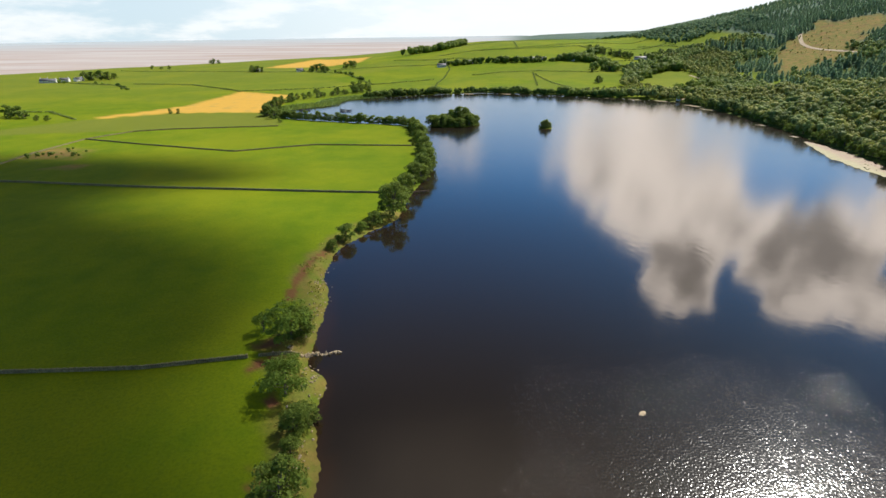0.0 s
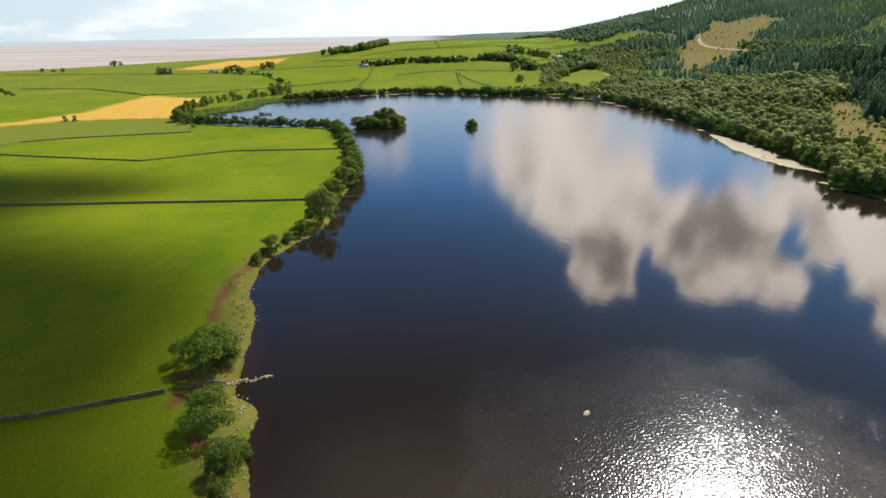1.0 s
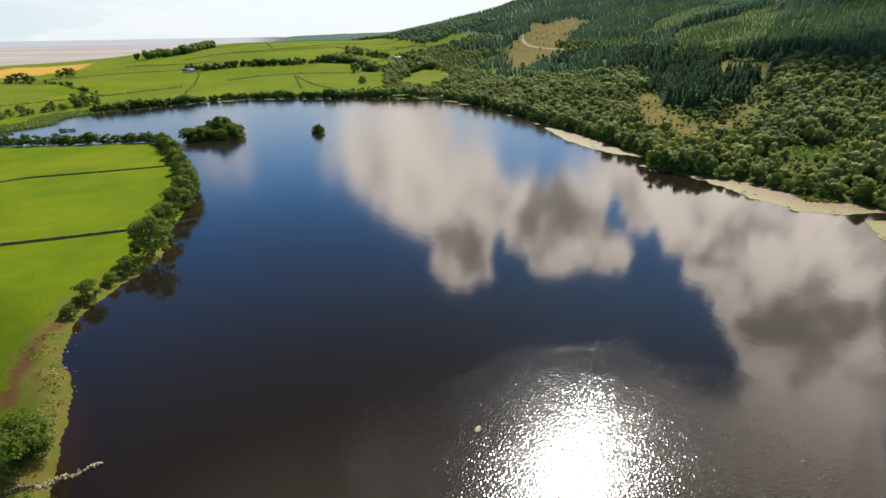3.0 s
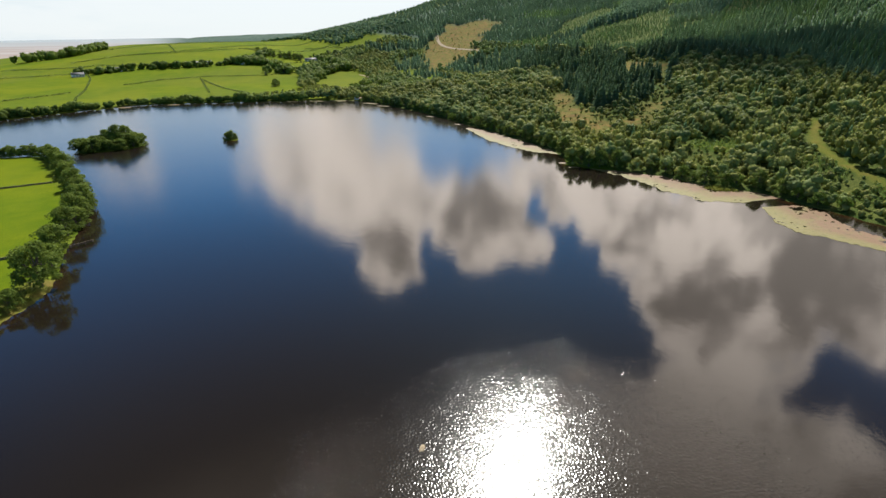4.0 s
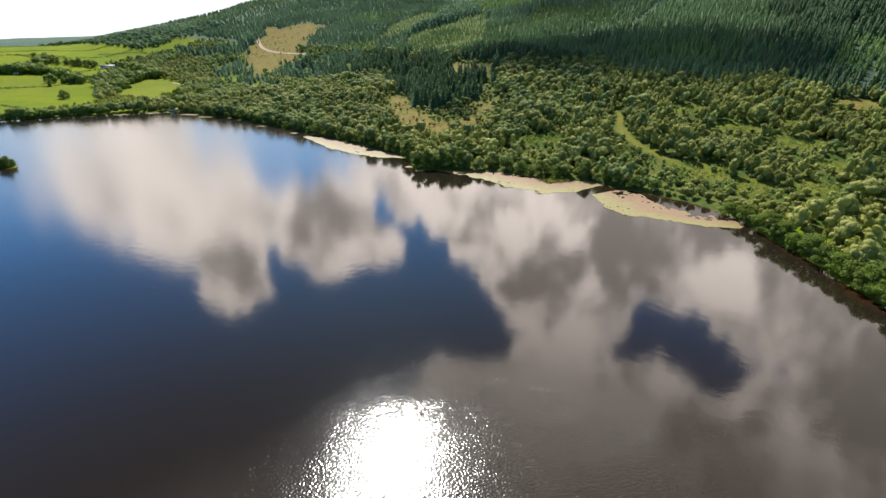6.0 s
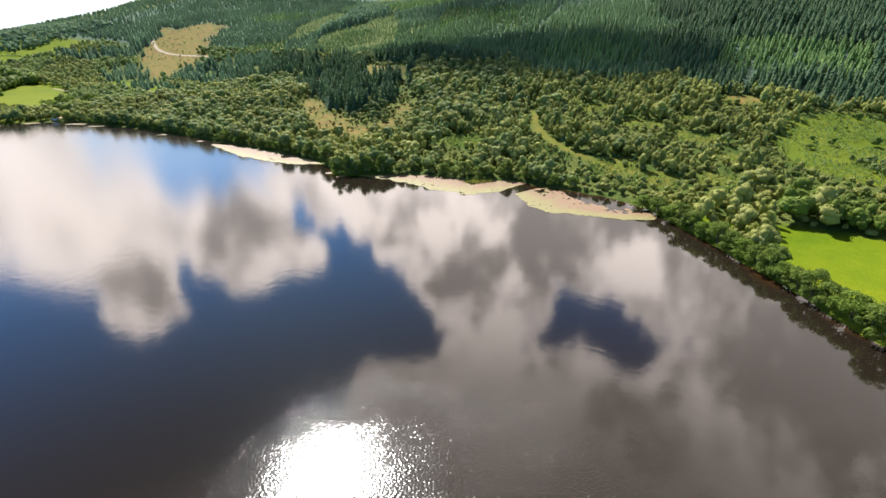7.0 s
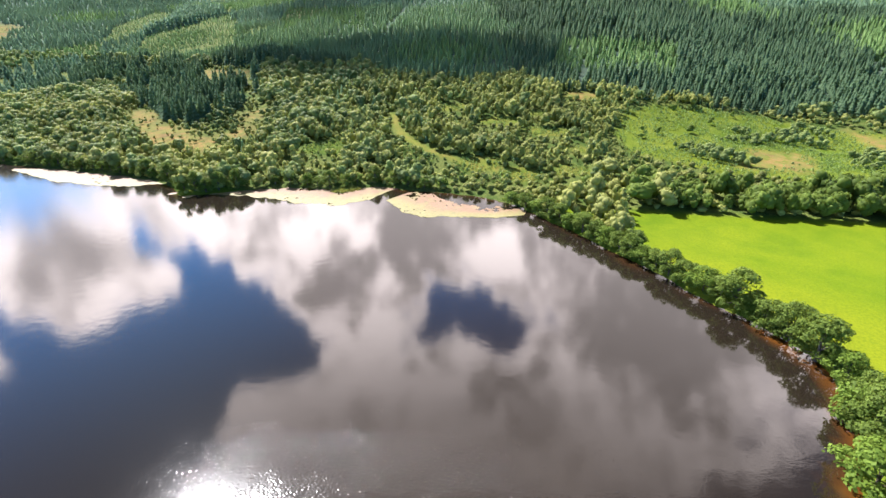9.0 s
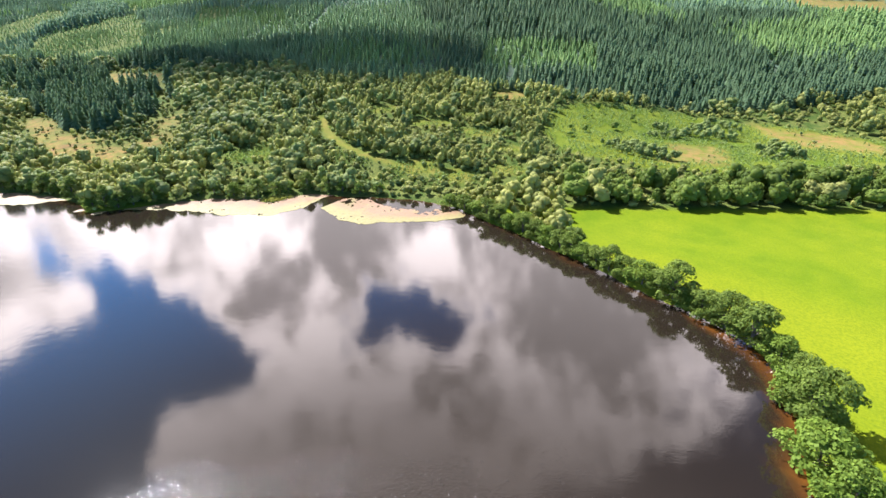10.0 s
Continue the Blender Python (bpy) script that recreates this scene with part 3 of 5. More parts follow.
# ---- trees ----
def broadleaf(name, seed, tall, rad, leaves, size, mat, label, low=0.22, clumps=34):
    """A broadleaf tree: trunk with limbs, and a crown of many leaf sprays in uneven masses."""
    r = np.random.default_rng(seed)
    root = empty(name)
    masses = clumps_of(r, clumps, rad * 0.80, tall * low + rad * 0.2, tall - rad * 0.25, low < 0.1)
    limbs = [tube([(0, 0, -0.6), (0.05 * rad, 0, tall * 0.25), (0, 0.06 * rad, tall * 0.7)], [0.035 * tall, 0.026 * tall, 0.006 * tall], 7)]
    for m in masses[:: max(1, clumps // 12)]:
        base = np.array((0, 0, min(tall * r.uniform(0.15, 0.5), m[2] * 0.85)))
        mid = base * 0.45 + m[:3] * 0.55 + np.array((0, 0, -0.04 * tall))
        limbs.append(tube([base, mid, m[:3]], [0.013 * tall, 0.009 * tall, 0.003 * tall], 5))
    part("trunk", mesh_from("trunk", *joined(limbs), M_BARK, True), root, "grey-brown trunk with spreading limbs")
    which = r.integers(0, len(masses), leaves)
    d = r.normal(size=(leaves, 3))
    d /= np.linalg.norm(d, axis=1, keepdims=True)
    d[:, 2] = np.where(d[:, 2] < -0.3, -d[:, 2], d[:, 2])
    c = masses[which, :3] + d * masses[which, 3:] * (r.uniform(0.55, 1.08, (leaves, 1)) ** 0.6) * (1, 1, 0.8)
    v, f = leaf_quads(c, d + r.normal(size=(leaves, 3)) * 0.55 + (0, 0, 0.25), size, r)
    # random tone per leaf mass, plus light painted in towards the crown top
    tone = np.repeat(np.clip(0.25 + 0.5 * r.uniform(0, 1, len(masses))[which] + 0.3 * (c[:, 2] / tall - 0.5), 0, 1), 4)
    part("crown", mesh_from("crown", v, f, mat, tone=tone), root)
    return tagged(root, label, "tree")


TREES = {
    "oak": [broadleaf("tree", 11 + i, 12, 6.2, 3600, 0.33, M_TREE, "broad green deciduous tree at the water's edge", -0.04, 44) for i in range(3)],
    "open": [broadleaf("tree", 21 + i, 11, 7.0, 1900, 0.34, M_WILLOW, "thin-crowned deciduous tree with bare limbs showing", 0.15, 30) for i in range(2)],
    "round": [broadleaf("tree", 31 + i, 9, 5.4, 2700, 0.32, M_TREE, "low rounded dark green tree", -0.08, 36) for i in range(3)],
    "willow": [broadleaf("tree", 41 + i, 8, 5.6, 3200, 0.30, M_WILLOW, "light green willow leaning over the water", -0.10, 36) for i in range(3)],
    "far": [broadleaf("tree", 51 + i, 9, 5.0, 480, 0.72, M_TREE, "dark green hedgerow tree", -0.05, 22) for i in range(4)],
}


def plant(kind, x, y, scale=1.0, squash=1.0, group="", label="", z=None):
    src = TREES[kind][int(rng.integers(0, len(TREES[kind])))]
    k = scale * rng.uniform(0.92, 1.08)
    m = pose(x, y, ground_z(x, y) if z is None else z, 0, 0, float(rng.uniform(0, 360))) @ Matrix.Diagonal((k, k, k * squash, 1))
    ob = copy_thing(src, m)
    return tagged(ob, label, "tree", group)


def row(kinds, line, step, lo, hi, group, squash=1.0, jitter=1.0):
    line = [np.array(p, float) for p in line]
    for a, b in zip(line[:-1], line[1:]):
        n = max(1, int(round(np.linalg.norm(b - a) / step)))
        for i in range(n):
            p = a + (b - a) * (i + rng.uniform(0.1, 0.9)) / n + rng.uniform(-jitter, jitter, 2)
            plant(kinds[int(rng.integers(0, len(kinds)))], p[0], p[1], rng.uniform(lo, hi), squash * rng.uniform(0.85, 1.15), group)


def shore_row(kinds, first, last, step, lo, hi, group, off, squash=1.0):
    """Trees along a stretch of the shore, off metres from the water."""
    i, k = int(first * 4), 0.0
    while i < last * 4:
        a, b = SHORE[i % len(SHORE)], SHORE[(i + 1) % len(SHORE)]
        d = (b - a) / np.linalg.norm(b - a)
        out = np.array((-d[1], d[0]))
        while k < np.linalg.norm(b - a):
            p = a + d * k + out * (off + rng.uniform(-0.8, 1.2))
            plant(kinds[int(rng.integers(0, len(kinds)))], p[0], p[1], rng.uniform(lo, hi), squash * rng.uniform(0.85, 1.15), group)
            k += step * rng.uniform(0.75, 1.3)
        k -= np.linalg.norm(b - a)
        i += 1


SHORE_TREES = "trees along the pasture shore"
for kind, x, y, s, q in [("round", -22.8, 50, 0.78, 1.0), ("round", -24, 58.8, 0.42, 0.9), ("round", -24.2, 64, 0.66, 0.95), ("round", -23.8, 66.5, 0.5, 0.9), ("open", -28.6, 72.5, 0.74, 0.85), ("open", -29.6, 76, 0.62, 0.9),
                         ("open", -32.5, 91, 0.82, 0.9), ("oak", -31.2, 93, 0.62, 0.95), ("open", -34.5, 89, 0.55, 0.9), ("open", -39.5, 94, 0.40, 1.1), ("round", -33.8, 141, 0.42, 0.9), ("round", -31, 148.5, 0.66, 0.95), ("willow", -27, 156.5, 0.46, 0.9), ("round", -23.5, 161.5, 0.62, 0.95),
                         ("oak", -18, 171, 1.05, 1.05), ("round", -16, 184, 0.8, 1.0), ("oak", -15, 195, 0.85, 0.95)]:
    plant(kind, x, y, s, q, SHORE_TREES)
shore_row(["oak", "round"], 11.5, 16, 6.4, 0.62, 0.92, SHORE_TREES, 1.0)
INLET = "trees round the inlet"
shore_row(["round", "far"], 16, 19, 2.9, 0.55, 0.82, INLET, 2.0)
row(["round", "far"], [(-130, 404), (-142, 424), (-150, 470)], 7.0, 0.8, 1.15, INLET, 1.0, 4)
row(["far"], [(-158, 490), (-146, 535), (-105, 580), (-80, 600)], 8.0, 0.6, 1.0, INLET, 1.0, 3)
row(["far"], [(-100, 590), (-86, 612)], 5.0, 1.0, 1.3, INLET, 1.0, 5)
FAR_SHORE = "trees on the far shore"
line = SHORE[90:104]
far_spots = np.concatenate([a + (b - a) * t + rng.uniform(-2.0, 2.0, 2) + (0, 4.5) for a, b in zip(line[:-1], line[1:]) for t in np.linspace(0.03, 0.97, 13)]).reshape(-1, 2)
# islands
for i in range(26):
    a, q = i * 2.4, math.sqrt((i + 0.5) / 26)
    plant("round" if i % 3 else "oak", 9 + 17.5 * q * math.cos(a), 371 + 10.5 * q * math.sin(a), (1.08 if i % 3 else 0.84) - 0.14 * q + rng.uniform(-0.12, 0.12), 0.95, "trees on the wooded island", z=0.1 - 0.9 * q)
for x, y, s, q in [(13, 371, 1.02, 1.1), (17, 372, 0.9, 1.05), (8, 372, 0.86, 1.0)]:
    plant("oak", x, y, s, q, "trees on the wooded island", z=0.3)
for x, y, s in [(71.5, 352, 0.74), (69.3, 352, 0.5), (74, 352.4, 0.5), (70.6, 350.2, 0.48), (72.8, 354, 0.5)]:
    plant("round", x, y, s, 1.0, "trees on the islet", z=-0.3)
# the far fields
FIELD_TREES = "trees of the far hedges and farms"
for x, y, s in [(219, 773, 1.2), (197, 660, 1.1), (199, 668, 1.0), (247, 779, 1.4), (256, 783, 1.2), (268, 781, 1.1), (300, 926, 1.3), (308, 930, 1.4), (316, 924, 1.2), (279, 1011, 1.3), (288, 1003, 1.4),
                (-193, 890, 1.5), (-201, 893, 1.6), (-209, 891, 1.5), (-217, 895, 1.3), (-152, 932, 1.4), (-159, 934, 1.5), (-166, 931, 1.3), (-319, 925, 1.4), (-328, 928, 1.4), (-310, 924, 1.1),
                (-530, 1243, 1.6), (-515, 1240, 1.3), (-547, 816, 1.5), (-538, 818, 1.4), (-528, 815, 1.3), (-352, 424, 1.1), (-344, 420, 1.2), (-360, 428, 1.2), (-336, 415, 0.9), (-306, 399, 0.6), (-318, 404, 0.5), (-578, 1069, 0.9), (-556, 1062, 0.8), (-538, 1058, 0.9), (-139, 583, 0.9), (-107, 639, 1.0), (-102, 660, 0.9), (-122, 386, 0.45), (-230, 437, 0.5), (-222, 436, 0.5)]:
    plant("far", x, y, s, 0.9, FIELD_TREES)
row(["far"], [(280, 1000), (300, 930), (320, 905), (345, 900), (380, 930)], 8, 0.8, 1.3, FIELD_TREES, 1.0, 7)
# the south-eastern shore
EAST_SHORE = "trees along the eastern shore"
shore_row(["willow", "round", "oak"], 27, 39, 6.0, 0.45, 0.7, EAST_SHORE, 2.4)
EAST_TREES = [("oak", 111.5, -21.5, 1.0), ("willow", 105.5, -24, 0.9), ("round", 99.5, -25, 0.72), ("willow", 93.5, -21, 1.1), ("oak", 88, -20.5, 1.0), ("willow", 79, -15.5, 1.12), ("willow", 72, -15.5, 0.9), ("willow", 63, -13, 0.95),
              ("oak", 118.5, -19.6, 0.85), ("round", 123.5, -16.6, 0.9), ("willow", 127.5, -14.6, 0.7), ("oak", 130.5, -12.5, 0.85), ("round", 134, -10, 0.75), ("willow", 137.5, -7.2, 0.88), ("round", 142, -3.6, 0.8), ("oak", 146, -0.6, 0.72), ("round", 149.5, 2.0, 0.78), ("willow", 153, 5.0, 0.8), ("oak", 157, 7.6, 0.7), ("round", 160.5, 10.4, 0.78), ("willow", 165, 13.5, 0.75), ("round", 169, 16.8, 0.8), ("oak", 173.5, 20.3, 0.72), ("willow", 178, 24, 0.78), ("round", 182.5, 27.8, 0.8), ("oak", 187, 31.8, 0.7), ("willow", 191.2, 36, 0.75), ("round", 196, 40, 0.72), ("willow", 199.5, 45.5, 0.7)]
for kind, x, y, s in EAST_TREES:
    plant(kind, x, y, s, 0.9, EAST_SHORE)
# the source trees stand in the row at the far end of the wood
for kind, group in TREES.items():
    for src in group:
        x, y = 240 + rng.uniform(-4, 40), 500 + rng.uniform(0, 60)
        src.matrix_basis = pose(x, y, ground_z(x, y))


# ---- woods: stuff ----
def conifer_template(r, tiers, spokes, slim=0.24, broad=0.34):
    """A far conifer of unit height: tiers of drooping branches."""
    v, f = [], []
    wide = r.uniform(slim, broad)
    for i in range(tiers):
        top, low = 1 - 0.90 * i / tiers, 1 - 0.90 * (i + 1.5) / tiers
        rad = wide * ((i + 1.0) / tiers) ** 0.8
        n = len(v)
        v.append((0, 0, min(1.0, top + 0.02)))
        for k in range(2 * spokes):
            a = math.pi * k / spokes + 0.5 * i
            q = rad * (r.uniform(0.85, 1.2) if k % 2 == 0 else r.uniform(0.5, 0.72))
            v.append((q * math.cos(a), q * math.sin(a), max(0.02, low + (0.0 if k % 2 == 0 else 0.04) + r.uniform(-0.02, 0.02))))
        for k in range(2 * spokes):
            f.append((n, n + 1 + k, n + 1 + (k + 1) % (2 * spokes)))
    return np.array(v), np.array(f)


ICO = bmesh.new()
bmesh.ops.create_icosphere(ICO, subdivisions=1, radius=1)
ICO_V = np.array([v.co[:] for v in ICO.verts])
ICO_F = np.array([[v.index for v in f.verts] for f in ICO.faces])
ICO.free()


def crown_template(r, lumps, rad, sprays, size, low=0.18):
    """A far crown of unit height: leaf sprays over uneven masses."""
    m = clumps_of(r, lumps, rad, low + 0.12, 0.84)
    m[:, 3] = rad * r.uniform(0.42, 0.66, lumps)
    m[0] = (0, 0, 0.52, rad * 0.85)
    tall = 0.95 if rad > 0.3 else 1.35 if rad > 0.2 else 1.7
    pieces = []
    for x, y, z, q in m:
        v = ICO_V * (q * (0.93 + r.uniform(-0.16, 0.16, (len(ICO_V), 1))))
        pieces.append((v * (1, 1, tall) + (x, y, z), ICO_F))
    which = r.choice(lumps, sprays, p=m[:, 3] ** 2 / (m[:, 3] ** 2).sum())
    d = r.normal(size=(sprays, 3))
    d /= np.linalg.norm(d, axis=1, keepdims=True)
    d[:, 2] = np.where(d[:, 2] < -0.2, -d[:, 2], d[:, 2])
    c = m[which, :3] + d * (1, 1, tall) * m[which, 3:] * r.uniform(0.86, 1.10, (sprays, 1))
    v, f = leaf_quads(c, d + r.normal(size=(sprays, 3)) * 0.26, size, r)
    pieces.append((v, np.concatenate([f[:, [0, 1, 2]], f[:, [0, 2, 3]]])))
    return joined(pieces)


def wood(name, spots, sizes, templates, mat, label, category="woodland", squash=0.25):
    """One mesh of many trees, for woods too dense to count."""
    vs, fs, ts, n = [], [], [], 0
    pick = rng.integers(0, len(templates), len(spots))
    zs = height(spots[:, 0], spots[:, 1])
    for k, (tv, tf) in enumerate(templates):
        idx = np.where(pick == k)[0]
        if not len(idx):
            continue
        a = rng.uniform(0, 2 * math.pi, len(idx))
        c, s = np.cos(a)[:, None], np.sin(a)[:, None]
        h = sizes[idx][:, None]
        wd = h * rng.uniform(1 - squash, 1 + squash, (len(idx), 1))
        x = (tv[None, :, 0] * c - tv[None, :, 1] * s) * wd + spots[idx, 0:1]
        y = (tv[None, :, 0] * s + tv[None, :, 1] * c) * wd + spots[idx, 1:2]
        z = tv[None, :, 2] * h + zs[idx][:, None] - 0.3
        vs.append(np.stack([x, y, z], -1).reshape(-1, 3))
        fs.append((tf[None] + (np.arange(len(idx)) * len(tv))[:, None, None] + n).reshape(-1, tf.shape[1]))
        tone = np.clip(0.5 + 0.5 * vnoise(spots[idx, 0] / 28, spots[idx, 1] / 28, 51) + 0.35 * vnoise(spots[idx, 0] / 95, spots[idx, 1] / 95, 52) + rng.uniform(-0.4, 0.4, len(idx)), 0, 1)
        ts.append(np.repeat(tone, len(tv)))
        n += len(idx) * len(tv)
    me = mesh_from(name, np.concatenate(vs), np.concatenate(fs), mat, tone=np.concatenate(ts))
    return tagged(new(name, me), label, category, kind="stuff")


def scatter(x0, x1, y0, y1, step):
    X, Y = np.meshgrid(np.arange(x0, x1, step), np.arange(y0, y1, step * 0.87))
    X = X + (np.arange(len(X)) % 2)[:, None] * step / 2
    return np.stack([X.ravel(), Y.ravel()], 1) + rng.uniform(-0.36, 0.36, (X.size, 2)) * step


def open_ground(p):
    x, y = p[:, 0], p[:, 1]
    o = np.max([inside(x, y, BRACKEN, 1), inside(x + 16 * vnoise(y / 31, x / 31, 25) + 9 * vnoise(x / 9, y / 9, 23), y + 16 * vnoise(x / 27, y / 27, 26) + 9 * vnoise(y / 9, x / 9, 24), CUT, 3), inside(x, y, NORTH_MEADOW, 1)] + [inside(x, y, q, 1) for q in DRY], 0) > 0.4
    return o | (clearing(x, y) > 0.4) | (inside(x, y, GLADE, 1) > 0.4) | (strip_distance(x + 2, y, PATH_STRIP) < 3.6)


def scrub_height(x, y, tall):
    """Young growth stays low on the lake side of glades and the track."""
    ux, uy = x - 60, y - 60
    r = np.hypot(ux, uy) + 1e-6
    for s in (32, 24, 16, 8):
        near_glade = open_ground(np.stack([x + ux / r * s, y + uy / r * s], 1))
        tall = np.where(near_glade, np.minimum(tall, 1.3 + 0.11 * s), tall)
    return tall


def planted(x0, x1, y0, y1, along, apart):
    """Plantation rows that run up the hill, some of them missing."""
    X, Y = np.meshgrid(np.arange(x0, x1, along), np.arange(y0, y1, apart))
    row = np.arange(len(Y))[:, None] + 0 * X
    gap = vnoise(X / 70, row * 7.3, 88) > 0.80
    p = np.stack([X + 0.15 * Y, Y - 0.12 * X], -1) + rng.normal(size=X.shape + (2,)) * (0.34 * along, 0.26 * apart)
    return p[~gap]


def open_margin(x, y):
    """Distance to the nearest glade."""
    g = [polygon_distance(x, y, np.array(q, float)) for q in [BRACKEN] + DRY]
    return np.min(g, 0)


STANDS = [[(500, 490), (363, 365), (316, 292), (272, 238), (306, 232), (340, 226), (410, 270), (470, 370)], [(330, 540), (350, 500), (400, 600), (467, 714), (460, 789), (410, 750)],
          [(416, 627), (400, 520), (410, 450), (430, 425), (521, 510), (518, 626), (459, 660)], [(452, 935), (503, 859), (567, 862), (501, 766), (446, 841)]]
YOUNG = [[(675, 582), (571, 446), (521, 363), (583, 378), (748, 487), (784, 597)], [(787, 438), (593, 314), (553, 235), (593, 224), (743, 290), (829, 438)], [(498, 400), (480, 331), (450, 270), (520, 330)]]


def in_any(x, y, polys):
    return np.min([polygon_distance(x, y, np.array(q, float)) for q in polys], 0) < 0


rt = np.random.default_rng(5)
CONE_NEAR = [conifer_template(rt, 6, 4) for i in range(7)]
CONE_FAR = [conifer_template(rt, 4, 4, 0.36, 0.46) for i in range(4)]
CROWN_NEAR = [crown_template(rt, 5, 0.37, 82, 0.064) for i in range(7)]
CROWN_TALL = [crown_template(rt, 4, 0.22, 85, 0.052) for i in range(5)]
CROWN_SLIM = [crown_template(rt, 4, 0.185, 60, 0.055, 0.12) for i in range(6)]
CROWN_FAR = [crown_template(rt, 3, 0.40, 42, 0.095) for i in range(5)]

CROWN_BROAD = [crown_template(rt, 3, 0.62, 40, 0.12, 0.05) for i in range(4)]

# conifers on the hill: plantation blocks of different ages; the first light block is painted sunlit
TALL_BLOCKS = [[(606, 551), (702, 569), (805, 618), (786, 541), (733, 516), (660, 531), (593, 530)], [(468, 347), (486, 335), (477, 292), (440, 239), (429, 198), (413, 192), (391, 235), (422, 311)]]
PALE_BLOCKS = [[(609, 547), (664, 535), (750, 511), (690, 459), (584, 387), (559, 397), (538, 445), (509, 457)], [(524, 478), (568, 390), (526, 354), (507, 383), (498, 440)], [(675, 640), (590, 590), (640, 560), (760, 600), (784, 660)]]
LIGHT_BLOCKS = [[(565, 331), (756, 416), (690, 289), (532, 213), (577, 269), (597, 309)], [(400, 40), (480, 30), (470, -60), (400, -50)], [(470, 560), (560, 640), (600, 600), (520, 520)]]
near = planted(230, 700, -300, 620, 3.9, 4.5)
near = near[(near[:, 0] > 255) & (near[:, 0] < 640) & (near[:, 1] > -330) & (near[:, 1] < 520)]
far = scatter(380, 900, 480, 1000, 6.0)
farther = np.concatenate([scatter(400, 1150, 1000, 2000, 11), scatter(640, 900, -330, 480, 7), scatter(400, 950, -800, -330, 9)])
for spots, cones, lo, hi, tag in ((near, CONE_NEAR, 9.5, 12.5, "near"), (far, CONE_FAR, 8, 10.5, "far"), (farther, CONE_FAR, 9, 12, "farther")):
    x, y = spots[:, 0], spots[:, 1]
    e = x - np.interp(y, CON_Y, CON_X)
    wx, wy = x + 7 * vnoise(x / 40, y / 40, 58), y + 7 * vnoise(x / 40, y / 40, 59)
    stand = in_any(wx, wy, STANDS)
    keep = ((e > 3 * vnoise(x / 12, y / 12, 61)) | (stand & (rng.uniform(0, 1, len(x)) < 0.14 + 0.50 * (vnoise(x / 14, y / 14, 68) > 0.02)))) & ~open_ground(spots)
    keep &= ~((y > 700) & (e < 25) & ~stand)
    for line, half in zip(FIREBREAK, (7, 3.5)):
        keep &= strip_distance(wx, wy, line) > half
    keep &= np.abs(vnoise(x / 170, y / 170, 63)) > 0.008
    size = rng.uniform(lo, hi, len(x)) * (1 + 0.30 * stand) * (0.9 + 0.22 * vnoise(x / 60, y / 60, 66) + 0.16 * vnoise(x / 17, y / 17, 67))
    pale, light, tall = in_any(wx, wy, PALE_BLOCKS) & ~stand, in_any(wx, wy, LIGHT_BLOCKS) & ~stand, in_any(wx, wy, TALL_BLOCKS)
    size = size * np.where((y > 60) & (e > 25) & ~stand & ~tall, 0.80, 1.0)
    size = size * np.where(pale, 0.50, np.where(light, 0.7, np.where(tall, 1.35, 1.0)))
    light = light | ((vnoise(x / 90, y / 120, 64) + rng.uniform(-0.25, 0.25, len(x)) > 0.42) & (e > 30) & ~tall & ~stand & ~pale)
    plain = keep & ~pale & ~light
    old = plain & ((y < 45 + 0.25 * (x - 360) + 18 * vnoise(x / 40, y / 40, 69)) | stand | tall) & (tag == "near")
    young = plain & ~old
    # trees past the near block take the haze-tinted green
    wood("spruce_forest", spots[young], size[young], cones, M_SPRUCE if tag == "near" else M_HAZED_GREEN, "dense dark green spruce plantation on the hillside" if tag == "near" else "spruce plantation high on the far hill, tinted blue-green as haze", "forest")
    if old.any():
        wood("spruce_forest", spots[old], size[old] * 1.05, cones, M_MATURE, "deep green mature spruces in rows up the hillside", "forest")
    wood("pine_plantation", spots[keep & light], size[keep & light], cones, M_LIGHTER_NEEDLES, "mid-green conifer blocks on the hillside, partly painted sunlit", "forest")
    if pale.any():
        wood("young_plantation", spots[keep & pale], size[keep & pale], cones, M_LARCH, "light green young conifers on the hillside", "forest")

# mixed wood between the lake and the hill: rounded alders by the water, slender birches behind
p = scatter(120, 520, -300, 520, 5.0)
x, y = p[:, 0], p[:, 1]
d = lake_distance(x, y)
e = x - np.interp(y, CON_Y, CON_X)
stand = in_any(x, y, STANDS)
edge = np.where(y < 5, 197 + 2 * vnoise(x / 10, y / 10, 71), 150)
margin = open_margin(x, y)
wild = smooth(0, 25, 172 - y + 12 * vnoise(x / 30, y / 30, 70)) * smooth(20, 34, d) * smooth(236, 250, x + 0.25 * np.minimum(y, 0))
keep = (d > 2.5) & (e < 6) & (x > edge) & ~open_ground(p) & ~stand & (rng.uniform(0, 1, len(x)) > 0.72 * wild)
dense = 0.97 - 0.30 * smooth(0.2, 0.5, vnoise(x / 24, y / 24, 72)) * (d > 10)
dense = np.where((margin < 6) & (d > 6), 0.3, dense)
keep &= rng.uniform(0, 1, len(x)) < dense
kind = 0.75 * vnoise(x / 38, y / 38, 73) + rng.uniform(-0.6, 0.6, len(x)) + 0.2 * ((y < 130) & (y > 0)) - 0.35 * ((y < 0) & (x < 252)) + 0.22 * smooth(25, 70, d) * (y > 120)
size = rng.uniform(3.8, 10.5, len(x)) * np.where(d < 14, 0.9, 1.0) * (1 + 0.25 * vnoise(x / 30, y / 30, 74)) * (0.5 + 0.5 * smooth(4, 22, margin))
size = scrub_height(x, y, size)
